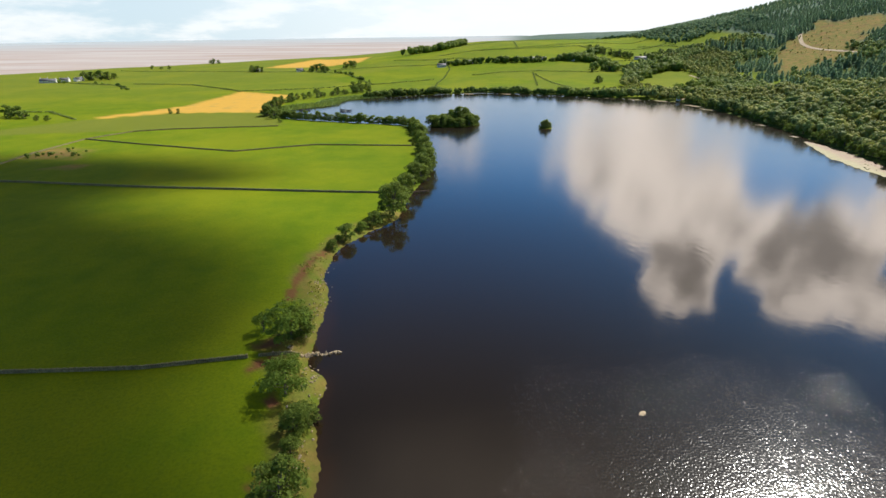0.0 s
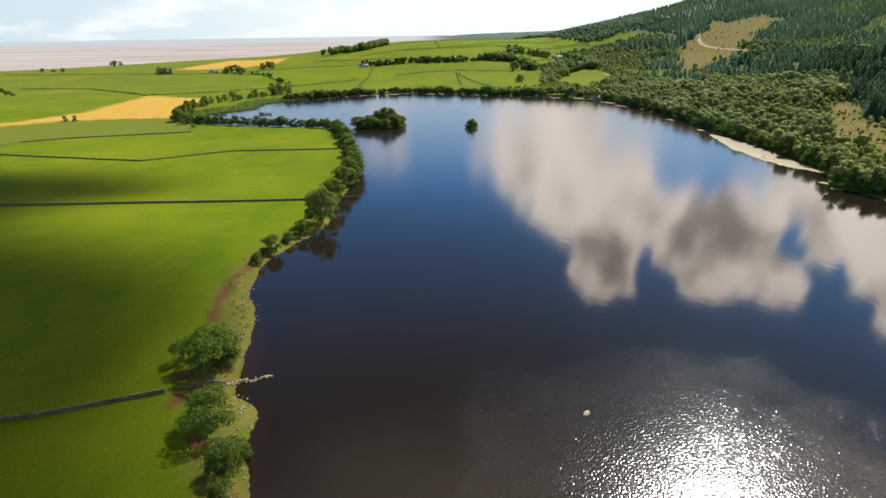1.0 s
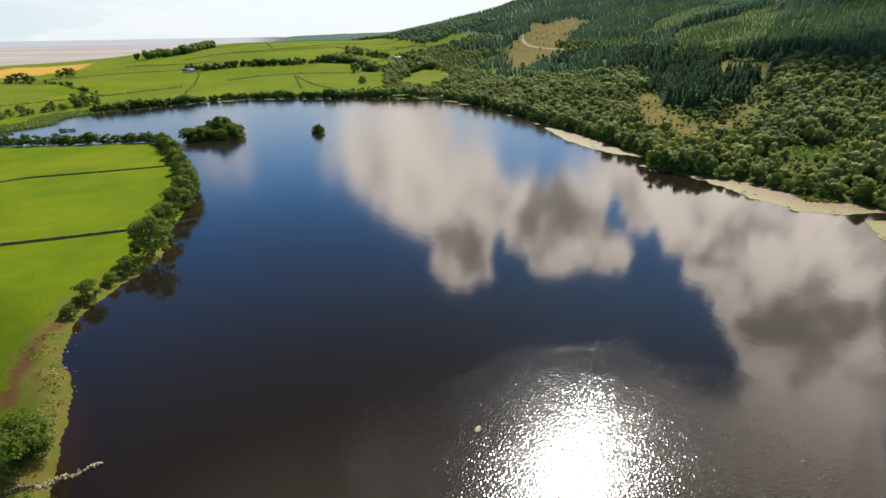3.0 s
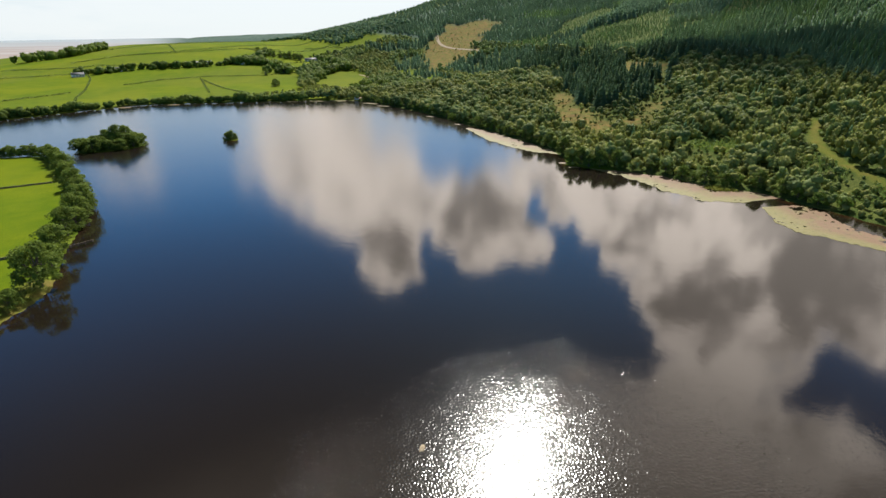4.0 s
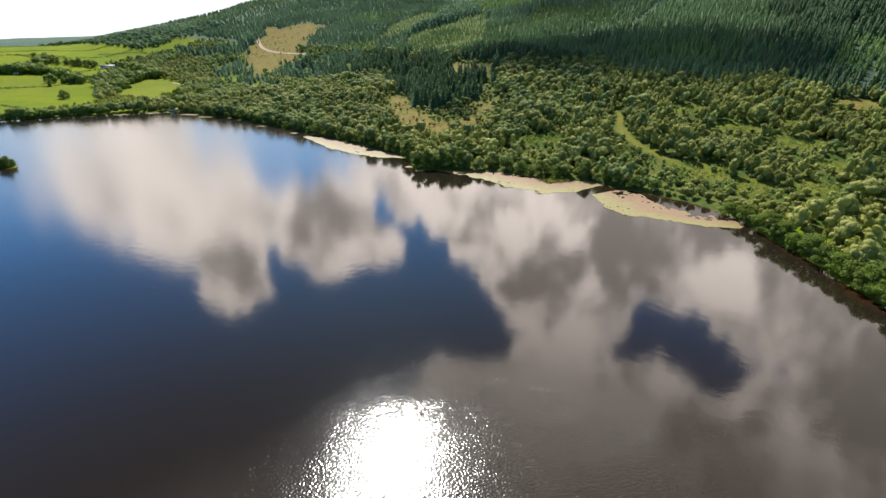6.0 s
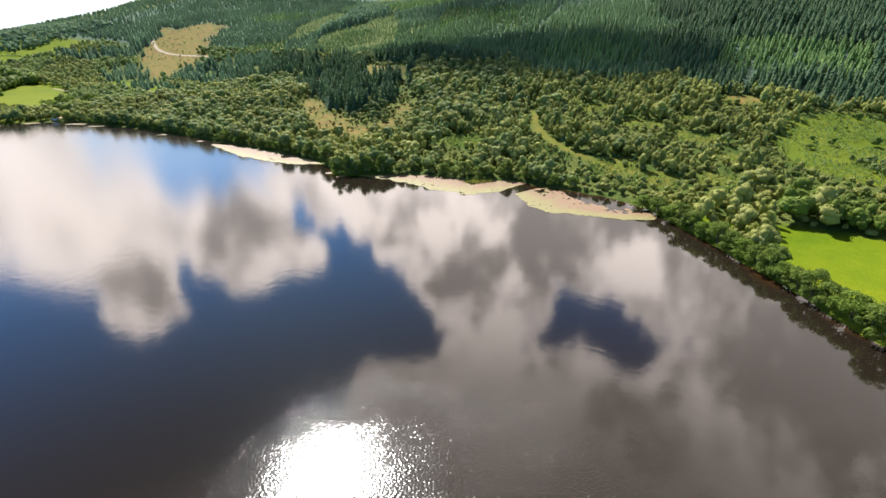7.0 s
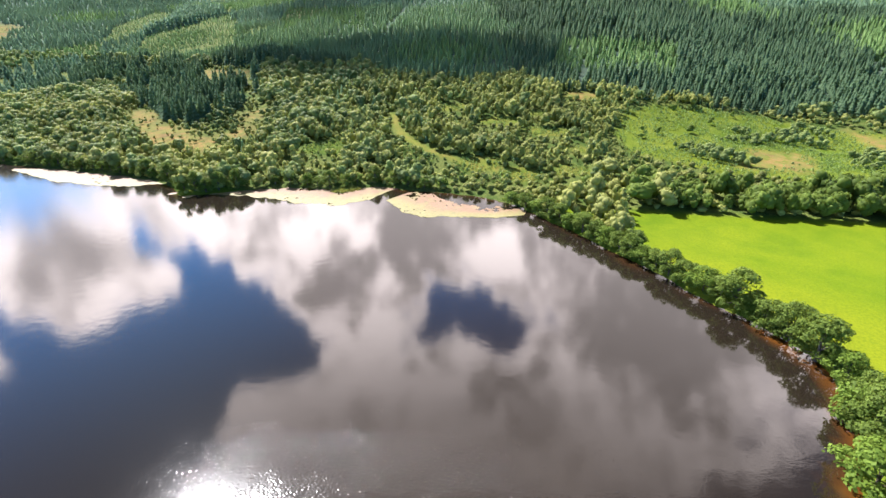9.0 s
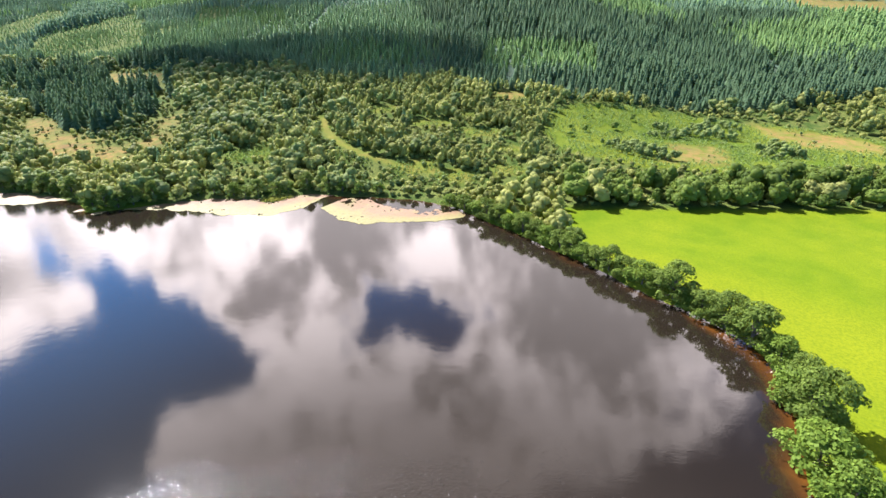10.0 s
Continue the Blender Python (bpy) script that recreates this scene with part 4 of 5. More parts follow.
size = np.where((d < 45) & (y > 165), np.maximum(size, rng.uniform(6.0, 9.5, len(x))), size)
belt_zone = (y < 3) & (x < 250) | (y < 45) & (x < 218)
for name, sel, mat, lab in (("mixed_wood", (kind < 0.1) & ~belt_zone, M_OAK, "dense green broadleaf wood by the lake"), ("tree_belt", (kind < 0.1) & belt_zone, M_TREE, "dark green belt of trees above the meadow"), ("willow_scrub", (kind >= 0.1) & (kind < 0.45), M_OLIVE, "grey-green willow and alder scrub"),
                            ("birch_wood", kind >= 0.45, M_BIRCH, "light yellow-green young birch wood")):
    wood(name, p[keep & sel], size[keep & sel], CROWN_TALL + CROWN_NEAR[:2] if mat is M_BIRCH else CROWN_NEAR, mat, lab)
# the slender birches, close together with ragged gaps
b = scatter(225, 420, -70, 200, 3.6)
bx, by = b[:, 0], b[:, 1]
wild = smooth(0, 25, 176 - by + 12 * vnoise(bx / 30, by / 30, 70)) * smooth(20, 34, lake_distance(bx, by)) * smooth(236, 250, bx + 0.25 * np.minimum(by, 0))
thin = vnoise(bx / 11, by / 11, 76) + 0.6 * vnoise(bx / 31, by / 31, 78)
grow = (wild > 0.3) & (bx < np.interp(by, CON_Y, CON_X) + 5) & ~open_ground(b) & (rng.uniform(0, 1, len(bx)) < 0.82 - 0.5 * smooth(0.25, 0.7, thin))
bs = scrub_height(bx, by, rng.uniform(4.8, 9.8, len(bx)) * (1 + 0.22 * vnoise(bx / 26, by / 26, 74)))
hue = 0.6 * vnoise(bx / 22, by / 22, 80) + rng.uniform(-0.6, 0.6, len(bx))
for name, sel, mat, lab in (("birch_wood", hue > -0.15, M_BIRCH, "light yellow-green slender birches"), ("birch_wood", (hue <= -0.15) & (hue > -0.45), M_OLIVE, "olive-green slender birches and sallows"), ("young_wood", hue <= -0.45, M_OAK, "deeper green young broadleaf trees among birches")):
    wood(name, b[grow & sel], bs[grow & sel], CROWN_SLIM, mat, lab)
# low growth between the trees
u = scatter(150, 470, -290, 430, 4.6)
ux, uy = u[:, 0], u[:, 1]
ud = lake_distance(ux, uy)
under = (ud > 1.5) & (ux < np.interp(uy, CON_Y, CON_X) + 4) & (ux > np.where(uy < 5, 198, 150)) & ~open_ground(u) & (rng.uniform(0, 1, len(ux)) < 0.55)
LOW = [crown_template(rt, 2, 0.62, 22, 0.15) for i in range(4)]
half = vnoise(ux / 20, uy / 20, 79) + rng.uniform(-0.5, 0.5, len(ux)) > 0
us = rng.uniform(1.4, 3.4, len(ux))
wood("understorey", u[under & half], us[under & half], LOW, M_BIRCH, "pale green saplings and bramble between the trees", "scrub")
wood("understorey", u[under & ~half], us[under & ~half], LOW, M_OLIVE, "olive-green willow scrub between the trees", "scrub")
# bushes beside the grassy track
p2 = scatter(212, 330, 30, 160, 3.4)
sd = strip_distance(p2[:, 0], p2[:, 1], PATH_STRIP)
sel = (sd > 2.6) & (sd < 15) & (rng.uniform(0, 1, len(p2)) < 0.30) & (lake_distance(p2[:, 0], p2[:, 1]) > 3)
wood("bushes", p2[sel], rng.uniform(1.0, 3.0, sel.sum()), LOW, M_OAK, "green bushes beside a grassy track", "bushes", 0.4)
# scattered young spruces in the wood
sel = keep & ((vnoise(x / 33, y / 33, 75) > 0.3) | (inside(x, y, [(329, 197), (392, 203), (377, 154), (332, 120), (321, 139)], 4) > 0.5)) & (margin > 14) & (d > 35) & (y > 40) & (size > 5)
q = p[sel] + 2.2
wood("young_spruces", q, rng.uniform(5, 9, len(q)), CONE_NEAR, M_SPRUCE, "young spruces scattered through the broadleaf wood")
# bushes on the bracken slope: a long thicket, and single ones
p = scatter(240, 372, -200, 10, 7)
keep = open_ground(p) & (rng.uniform(0, 1, len(p)) < 0.05)
wood("bushes", p[keep], rng.uniform(0.8, 2.4, keep.sum()), CROWN_NEAR, M_OAK, "scattered dark bushes on a bracken slope", "bushes", 0.4)
THICKETS = [(318, -68, 3.2), (310, -76, 3.6), (323, -93, 4.2), (336, -110, 3.6), (312, -84, 3.4), (317, -101, 3.8), (330, -100, 3.4), (305, -70, 2.8), (266, -42, 4.6), (262, -50, 4.0), (270, -36, 3.6), (276, -30, 3.0), (302, -62, 2.6), (290, -112, 3.6), (280, -120, 4.2), (272, -108, 3.2), (300, -125, 3.0)]
q = np.concatenate([np.array([(tx, ty)]) + rng.normal(size=(9, 2)) * k * 0.9 for tx, ty, k in THICKETS])
wood("thicket", q, np.repeat([k for *_, k in THICKETS], 9) * rng.uniform(0.8, 1.5, len(q)), CROWN_NEAR, M_OAK, "rounded dark green thickets of thorn on a bracken slope", "bushes", 0.3)
q = np.array([(326, -54), (335, -36), (296, -21), (298, -14), (306, -39), (322, -30), (345, -70), (286, -12)], float)
wood("bushes", q, np.array([4.6, 5.6, 4.2, 3.4, 4.8, 2.8, 4.2, 3.6]), CROWN_NEAR, M_TREE, "single dark thorn bushes on a bracken slope", "bushes", 0.3)
wood("shore_trees", far_spots, rng.uniform(3.2, 6.8, len(far_spots)) * (1 + 0.35 * vnoise(far_spots[:, 0] / 9, far_spots[:, 1] / 9, 83)), CROWN_BROAD, M_TREE, "row of dark green trees on the far shore", "trees", 0.4)
p = np.concatenate([scatter(480, 655, 685, 870, 7), scatter(245, 330, 190, 320, 4)])
g = open_ground(p) & (rng.uniform(0, 1, len(p)) < 0.2 + 0.45 * (vnoise(p[:, 0] / 11, p[:, 1] / 11, 95) > 0))
wood("scrub", p[g], rng.uniform(0.5, 1.75, g.sum()) ** 2, CROWN_FAR, M_OLIVE, "low scrub and brash on felled ground", "scrub", 0.4)
# tree belts between the far fields


def belt(line, step, lo, hi, jitter):
    line = np.array(line, float)
    run = np.concatenate([[0], np.cumsum(np.linalg.norm(np.diff(line, axis=0), axis=1))])
    t = np.arange(0, run[-1], step)
    q = np.stack([np.interp(t, run, line[:, 0]), np.interp(t, run, line[:, 1])], 1) + rng.normal(size=(len(t), 2)) * jitter
    q = q[rng.uniform(0, 1, len(q)) < 0.85]
    wood("tree_belt", q, rng.uniform(lo, hi, len(q)), CROWN_BROAD, M_TREE, "belt of dark green trees between far fields", "trees", 0.3)


for line, step, lo, hi, jitter in [([(205, 900), (228, 888), (250, 884), (256, 840), (258, 785), (234, 800)], 2.6, 7, 13, 5), ([(246, 668), (294, 746), (326, 776), (345, 773), (356, 840), (345, 884)], 3.0, 6, 13, 4),
                                   ([(-70, 1098), (-48, 1104), (-24, 1113), (10, 1160), (43, 1300), (60, 1380)], 3.2, 9, 16, 6), ([(5, 894), (46, 885), (85, 900), (120, 892), (154, 882), (196, 890), (225, 908), (272, 957), (302, 1025)], 3.0, 5, 11, 4),
                                   ([(-240, 905), (-150, 832), (-90, 680)], 14, 3, 6, 3), ([(-567, 760), (-430, 700), (-380, 640)], 16, 2, 5, 3)]:
    belt(line, step, lo, hi, jitter)
p = scatter(440, 600, 1010, 1560, 13)
keep = vnoise(p[:, 0] / 70, p[:, 1] / 90, 93) > -0.25
# distance haze is in the leaf colour here too
wood("far_wood", p[keep], rng.uniform(5, 9, keep.sum()), CROWN_BROAD, M_HAZED_GREEN, "dark wood on the far hillside, tinted blue-green as haze")
# woods at the north-east corner
p = np.concatenate([scatter(100, 260, 498, 640, 6.0), scatter(225, 560, 500, 960, 7.5)])
x, y = p[:, 0], p[:, 1]
low = inside(x, y, [(116, 556), (200, 506), (232, 480), (320, 560), (250, 560), (240, 640), (205, 600), (150, 585)], 3) > 0.5
high = inside(x, y, [(232, 480), (530, 480), (550, 700), (520, 940), (384, 940), (350, 850), (335, 770), (330, 670), (262, 560)], 3) > 0.5
strip = inside(x, y, [(205, 600), (225, 600), (300, 770), (345, 840), (320, 850), (270, 780)], 3) > 0.5
keep = (low | high | strip) & ~open_ground(p) & (lake_distance(x, y) > 2) & ~in_any(x, y, STANDS)
pale = vnoise(x / 60, y / 60, 77) + rng.uniform(-0.4, 0.4, len(x)) > 0.2
wood("corner_wood", p[keep & ~pale], np.where(low, rng.uniform(2.6, 5.0, len(x)), rng.uniform(6.5, 11.0, len(x)))[keep & ~pale], CROWN_FAR, M_OAK, "mixed green wood at the head of the lake")
wood("corner_wood", p[keep & pale], np.where(low, rng.uniform(2.2, 4.4, len(x)), rng.uniform(5.5, 10.0, len(x)))[keep & pale], CROWN_FAR, M_OLIVE, "olive-green scrub wood at the head of the lake")


# ---- clouds overhead, that shade the pasture and the hill ----
def cloud_material(n, dense=0.99):
    o = n.add("ShaderNodeTexCoord").outputs["Object"]
    r = n.add("ShaderNodeVectorMath", {0: o}, operation="LENGTH").outputs[1]
    v = n.noise(o, 2.3, 6, 0.6)
    k = n.ramp(n.math("ADD", r, n.math("MULTIPLY", n.math("SUBTRACT", v, 0.5), 0.8)), 0.76, 1.0, dense, 0.0)
    a = n.add("ShaderNodeBsdfTranslucent", {0: (0.85, 0.85, 0.86, 1)}).outputs[0]
    return n.add("ShaderNodeMixShader", {0: k, 1: n.add("ShaderNodeBsdfTransparent").outputs[0], 2: a}).outputs[0]


M_CLOUD = material("cloud vapour", cloud_material)
M_HILL_CLOUD = material("dense cloud vapour", lambda n: cloud_material(n, 0.74))
M_THIN_CLOUD = material("thin cloud vapour", lambda n: cloud_material(n, 0.48))


def cloud(x, y, z, a, b, turn, mat=None, alt=3800):
    """A flat-bottomed cloud whose shadow falls at x, y, z."""
    bm = bmesh.new()
    bmesh.ops.create_icosphere(bm, subdivisions=4, radius=1)
    for v in bm.verts:
        k = 1 + 0.10 * noise.noise(v.co * 2.5)
        v.co = Vector((v.co.x * k, v.co.y * k, v.co.z * (0.22 if v.co.z > 0 else 0.05)))
    me = bpy.data.meshes.new("cloud")
    bm.to_mesh(me)
    bm.free()
    me.materials.append(mat or M_CLOUD)
    for poly in me.polygons:
        poly.use_smooth = True
    ob = new("cloud", me)
    up = (alt - z) / TO_SUN.z
    ob.matrix_world = pose(x + TO_SUN.x * up, y + TO_SUN.y * up, alt, 0, 0, turn) @ Matrix.Diagonal((a, b, 60, 1))
    tagged(ob, "drifting white cumulus cloud high over the lake", "cloud", "clouds")


cloud(-175, 120, 1, 140, 62, 3, M_CLOUD, 3000)
cloud(-190, 165, 1, 78, 42, 8, M_CLOUD, 3000)
cloud(-122, 50, 1, 112, 46, 0, M_CLOUD, 3000)
cloud(-240, 50, 1, 110, 60, 0, M_CLOUD, 3000)
cloud(-70, 98, 1, 39, 34, 0, M_CLOUD, 3000)
cloud(-190, 236, 1, 118, 36, -8, M_CLOUD, 3000)
cloud(-270, 180, 1, 100, 50, 0, M_CLOUD, 3000)
cloud(443, 165, 42, 172, 66, 80, M_HILL_CLOUD, 2600)
cloud(720, 330, 110, 150, 90, 60, M_THIN_CLOUD)


# ---- walls, hedges, mats, buildings ----
def stone_wall(line, tall, thick, step, name="stone_wall", label="grey dry-stone field wall across green pasture"):
    """A dry-stone wall: two faces of rough blocks and a course of cope stones, laid along the ground."""
    r = np.random.default_rng(int(abs(line[0][0]) * 7 + abs(line[0][1])))
    pieces = []
    box = np.array([(-1, -1, 0), (1, -1, 0), (1, 1, 0), (-1, 1, 0), (-1, -1, 1), (1, -1, 1), (1, 1, 1), (-1, 1, 1)], float)
    quads = np.array([(0, 3, 2, 1), (4, 5, 6, 7), (0, 1, 5, 4), (1, 2, 6, 5), (2, 3, 7, 6), (3, 0, 4, 7)])
    for a, b in zip(line[:-1], line[1:]):
        a, b = np.array(a, float), np.array(b, float)
        n = max(1, int(np.linalg.norm(b - a) / step))
        d = (b - a) / np.linalg.norm(b - a)
        side = np.array((-d[1], d[0]))
        t = (np.arange(n) + 0.5) / n
        mid = a + (b - a) * t[:, None]
        z = height(mid[:, 0], mid[:, 1])
        for (mx, my), mz in zip(mid, z):
            if mz < -0.3:
                continue
            for low, high, w in ((-0.4, tall * 0.55, 1.0), (tall * 0.5, tall * r.uniform(0.9, 1.12), 0.75)):
                v = box.copy()
                v += r.uniform(-0.10, 0.10, v.shape)
                xy = v[:, :1] * d * step * 0.53 + v[:, 1:2] * side * thick * 0.5 * w
                pieces.append((np.column_stack([xy[:, 0] + mx, xy[:, 1] + my, mz + low + v[:, 2] * (high - low)]), quads))
    ob = new(name, mesh_from(name, *joined(pieces), M_STONE))
    return tagged(ob, label, "wall", "field walls")


stone_wall([(-400, 90), (-200, 82), (-86, 80), (-59, 81), (-39.5, 84.2)], 0.75, 0.42, 0.4)
stone_wall([(-37.5, 84.6), (-33, 85.2), (-29.5, 85.8)], 0.6, 0.42, 0.35)
stone_wall([(-420, 262), (-300, 236), (-196, 218), (-115, 206), (-66, 201), (-19, 197)], 0.8, 0.5, 0.8)
stone_wall([(-226, 321), (-180, 302), (-116, 279), (-74, 296), (-18, 292)], 0.7, 0.4, 1.0)
stone_wall([(-330, 200), (-225, 253), (-228, 280), (-226, 320), (-211, 348), (-190, 356), (-118, 368)], 0.7, 0.4, 1.2)


def hedge(line, tall, width, label="dark hedge between green fields", gap=0.0):
    """A field hedge of leaf sprays along a line, with an uneven top."""
    r = np.random.default_rng(int(abs(line[0][0]) * 3 + abs(line[0][1]) * 5))
    pts = []
    for a, b in zip(line[:-1], line[1:]):
        a, b = np.array(a, float), np.array(b, float)
        n = max(2, int(np.linalg.norm(b - a) * 3.4))
        t = r.uniform(0, 1, n)
        pts.append(a + (b - a) * t[:, None] + r.normal(size=(n, 2)) * width * 0.28)
    p = np.concatenate(pts)
    k = 0.55 + 0.6 * np.abs(vnoise(p[:, 0] / 7, p[:, 1] / 7, 91))
    z = height(p[:, 0], p[:, 1]) + r.uniform(0.1, 1, len(p)) * tall * k
    v, f = leaf_quads(np.column_stack([p, z]), r.normal(size=(len(p), 3)) + (0, 0, 0.8), 0.85, r)
    ob = new("hedge", mesh_from("hedge", v, f, M_OAK, tone=np.repeat(r.uniform(0, 0.4, len(p)), 4)))
    return tagged(ob, label, "hedge", "field hedges")


for line, tall in [([(-4, 1012), (67, 1050), (143, 1045), (276, 1082), (330, 1040)], 2.4),
                   ([(-86, 990), (-5, 960), (32, 960), (83, 933), (196, 890)], 2.2), ([(-9, 600), (-5, 680), (4, 739), (14, 848), (10, 894)], 1.6), ([(150, 600), (140, 680), (135, 760)], 1.5),
                   ([(-240, 905), (-150, 830), (-88, 676)], 1.6), ([(-240, 615), (-150, 640), (-88, 676), (-10, 724)], 1.6), ([(-234, 612), (-330, 700), (-420, 720)], 1.6),
                   ([(-288, 405), (-340, 450), (-420, 455), (-560, 520)], 1.6), ([(-320, 925), (-240, 905), (-193, 892), (-120, 905), (-40, 900), (10, 894)], 2.0), ([(-567, 760), (-430, 700), (-380, 640)], 1.8),
                   ([(276, 1082), (300, 960)], 2.0), ([(330, 885), (250, 860), (219, 773)], 2.2), ([(380, 1050), (420, 1000), (440, 930)], 2.4), ([(-600, 1000), (-450, 960), (-319, 930)], 1.8),
                   ([(150, 1045), (160, 1200)], 2.2), ([(73, 1047), (137, 1057), (266, 1125), (330, 1150)], 2.2), ([(272, 1077), (302, 1025), (360, 1010), (440, 1030)], 2.4), ([(330, 1150), (400, 1120), (450, 1140)], 2.2), ([(45, 763), (88, 786), (146, 788), (219, 769), (280, 785)], 1.6), ([(134, 771), (117, 640)], 1.4), ([(60, 1250), (200, 1300), (420, 1280)], 3.0)]:
    hedge(line, tall, 1.6)


def lily_sheet(ax, ay, bx, by, thin, label):
    """A low, holed sheet of leaves between its edge towards open water (a) and its inshore edge (b)."""
    n, m = len(ax), 26
    s = np.linspace(0, 1, m)[None]
    x, y = ax[:, None] * (1 - s) + bx[:, None] * s, ay[:, None] * (1 - s) + by[:, None] * s
    z = 0.035 + 0.06 * np.abs(vnoise(x / 0.9, y / 0.9, 12)) + 0.03 * vnoise(x / 3, y / 3, 13)
    i = np.arange((n - 1) * (m - 1))
    a, b = i // (m - 1), i % (m - 1)
    f = np.stack([a * m + b, a * m + b + 1, (a + 1) * m + b + 1, (a + 1) * m + b], 1)
    fx, fy = x.ravel()[f].mean(1), y.ravel()[f].mean(1)
    holes = 0.8 * vnoise(fx / 1.1, fy / 1.1, 15) + 0.5 * vnoise(fx / 6, fy / 6, 16)
    f = f[holes < 0.92 - thin * smooth(0.3, 0.95, b / (m - 1))]
    ob = new("lily_bed", mesh_from("lily_bed", np.stack([x.ravel(), y.ravel(), z.ravel()], 1), f, M_MAT, True, inner=np.tile(smooth(0.15, 0.6, s[0]), n)))
    return tagged(ob, label, "water plants", "lily beds by the eastern shore", "stuff")


def lily_mat(line, widths, seed, label):
    """A small floating mat along a line."""
    line = np.array(line, float)
    run = np.concatenate([[0], np.cumsum(np.linalg.norm(np.diff(line, axis=0), axis=1))])
    t = np.linspace(0, run[-1], int(run[-1] / 0.8))
    cx, cy = np.interp(t, run, line[:, 0]), np.interp(t, run, line[:, 1])
    w = np.interp(t, np.linspace(0, run[-1], len(widths)), widths) / 2
    dx, dy = np.gradient(cx), np.gradient(cy)
    q = np.hypot(dx, dy)
    w1 = w * (1 + 0.45 * vnoise(t / 5, t * 0 + seed, 3) + 0.2 * vnoise(t / 1.7, t * 0 + seed, 4))
    w2 = w * (1 + 0.45 * vnoise(t / 6, t * 0 + seed + 9, 5) + 0.2 * vnoise(t / 1.7, t * 0 + seed + 9, 6))
    return lily_sheet(cx + dy / q * w1, cy - dx / q * w1, cx - dy / q * w2, cy + dx / q * w2, 0.0, label)


def lily_bank(outer, inner, seed, thin, label):
    """A large mat between two shorelines of its own, with a scalloped outer edge."""
    sides = []
    for line, k in ((outer, 1.3), (inner, 1.8)):
        line = np.array(line, float)
        run = np.concatenate([[0], np.cumsum(np.linalg.norm(np.diff(line, axis=0), axis=1))])
        sides.append((line, run, k))
    n = int(max(r[-1] for _, r, _ in sides) / 0.6)
    out = []
    for line, run, k in sides:
        t = np.linspace(0, run[-1], n)
        ends = np.sin(np.linspace(0, math.pi, n)) ** 0.5
        wob = k * ends * (vnoise(t / 4, t * 0 + seed, 3) + 0.6 * vnoise(t / 1.4, t * 0 + seed, 4))
        out += [np.interp(t, run, line[:, 0]) + wob, np.interp(t, run, line[:, 1]) + 0.4 * wob]
    return lily_sheet(*out, thin, label)


LILY = "pale yellow and pink bed of floating lily leaves"
lily_bank([(210, 292), (196, 252), (194, 215), (201, 199), (205, 194)], [(213, 293), (215, 270), (212, 240), (210, 210), (206, 195)], 2, 0.3, LILY)
lily_bank([(190, 168), (192, 154), (189, 139), (187, 128), (187, 113), (191, 104), (197, 100.5), (209, 97)], [(193, 168), (201, 157), (205, 147), (206, 132), (205, 119), (211, 112), (216, 101), (212, 93)], 4, 0.35, LILY)
lily_bank([(196, 94), (184, 84), (180, 74), (183, 67), (182, 56), (183, 50), (188, 40)], [(208, 88), (206.5, 78), (201, 71), (197, 62), (195, 54), (197, 47), (192, 39)], 5, 0.75, LILY)
for x, y, q in [(166, 518, 8), (188, 504, 9), (206, 492, 10), (221, 478, 9), (222, 452, 12), (223, 428, 10), (220, 350, 5), (216, 308, 4), (190, 183, 4), (187, 175, 3), (30, 577, 9), (70, 568, 7)]:
    lily_mat([(x - q * 0.6, y + q * 0.6), (x, y), (x + q * 0.5, y - q * 0.7)], [0.8, 3.4, 3.6, 1.0] if y < 400 else [1.5, 6.5, 7.5, 2.0], int(x + y) * 2, LILY)


# boulders
def boulder_mesh(seed):
    bm = bmesh.new()
    bmesh.ops.create_icosphere(bm, subdivisions=2, radius=1)
    for v in bm.verts:
        v.co = v.co * (1 + 0.35 * noise.noise(v.co * 1.3 + Vector((seed * 3.1, 0, 0)))) 
        v.co.z *= 0.7
    me = bpy.data.meshes.new("boulder")
    bm.to_mesh(me)
    bm.free()
    me.materials.append(M_BOULDER)
    return me


ROCKS = [boulder_mesh(i) for i in range(5)]
jetty = tagged(empty("stone_jetty", -26, 86, 0), "ruined stone jetty of pale tumbled boulders running into the water", "jetty")
for i in range(70):
    t = rng.uniform(0, 1)
    x, y = -31.5 + 9.5 * t, 85.4 + 1.6 * t
    k = rng.uniform(0.15, 0.33)
    st = part("stone", ROCKS[i % 5], jetty)
    st.matrix_local = pose(x + 26 + rng.normal() * 0.2, y - 86 + rng.normal() * 0.32, rng.uniform(-0.1, 0.45) * (1 - 0.4 * t), *rng.uniform(0, 360, 3)) @ Matrix.Diagonal((k * 1.3, k, k, 1))
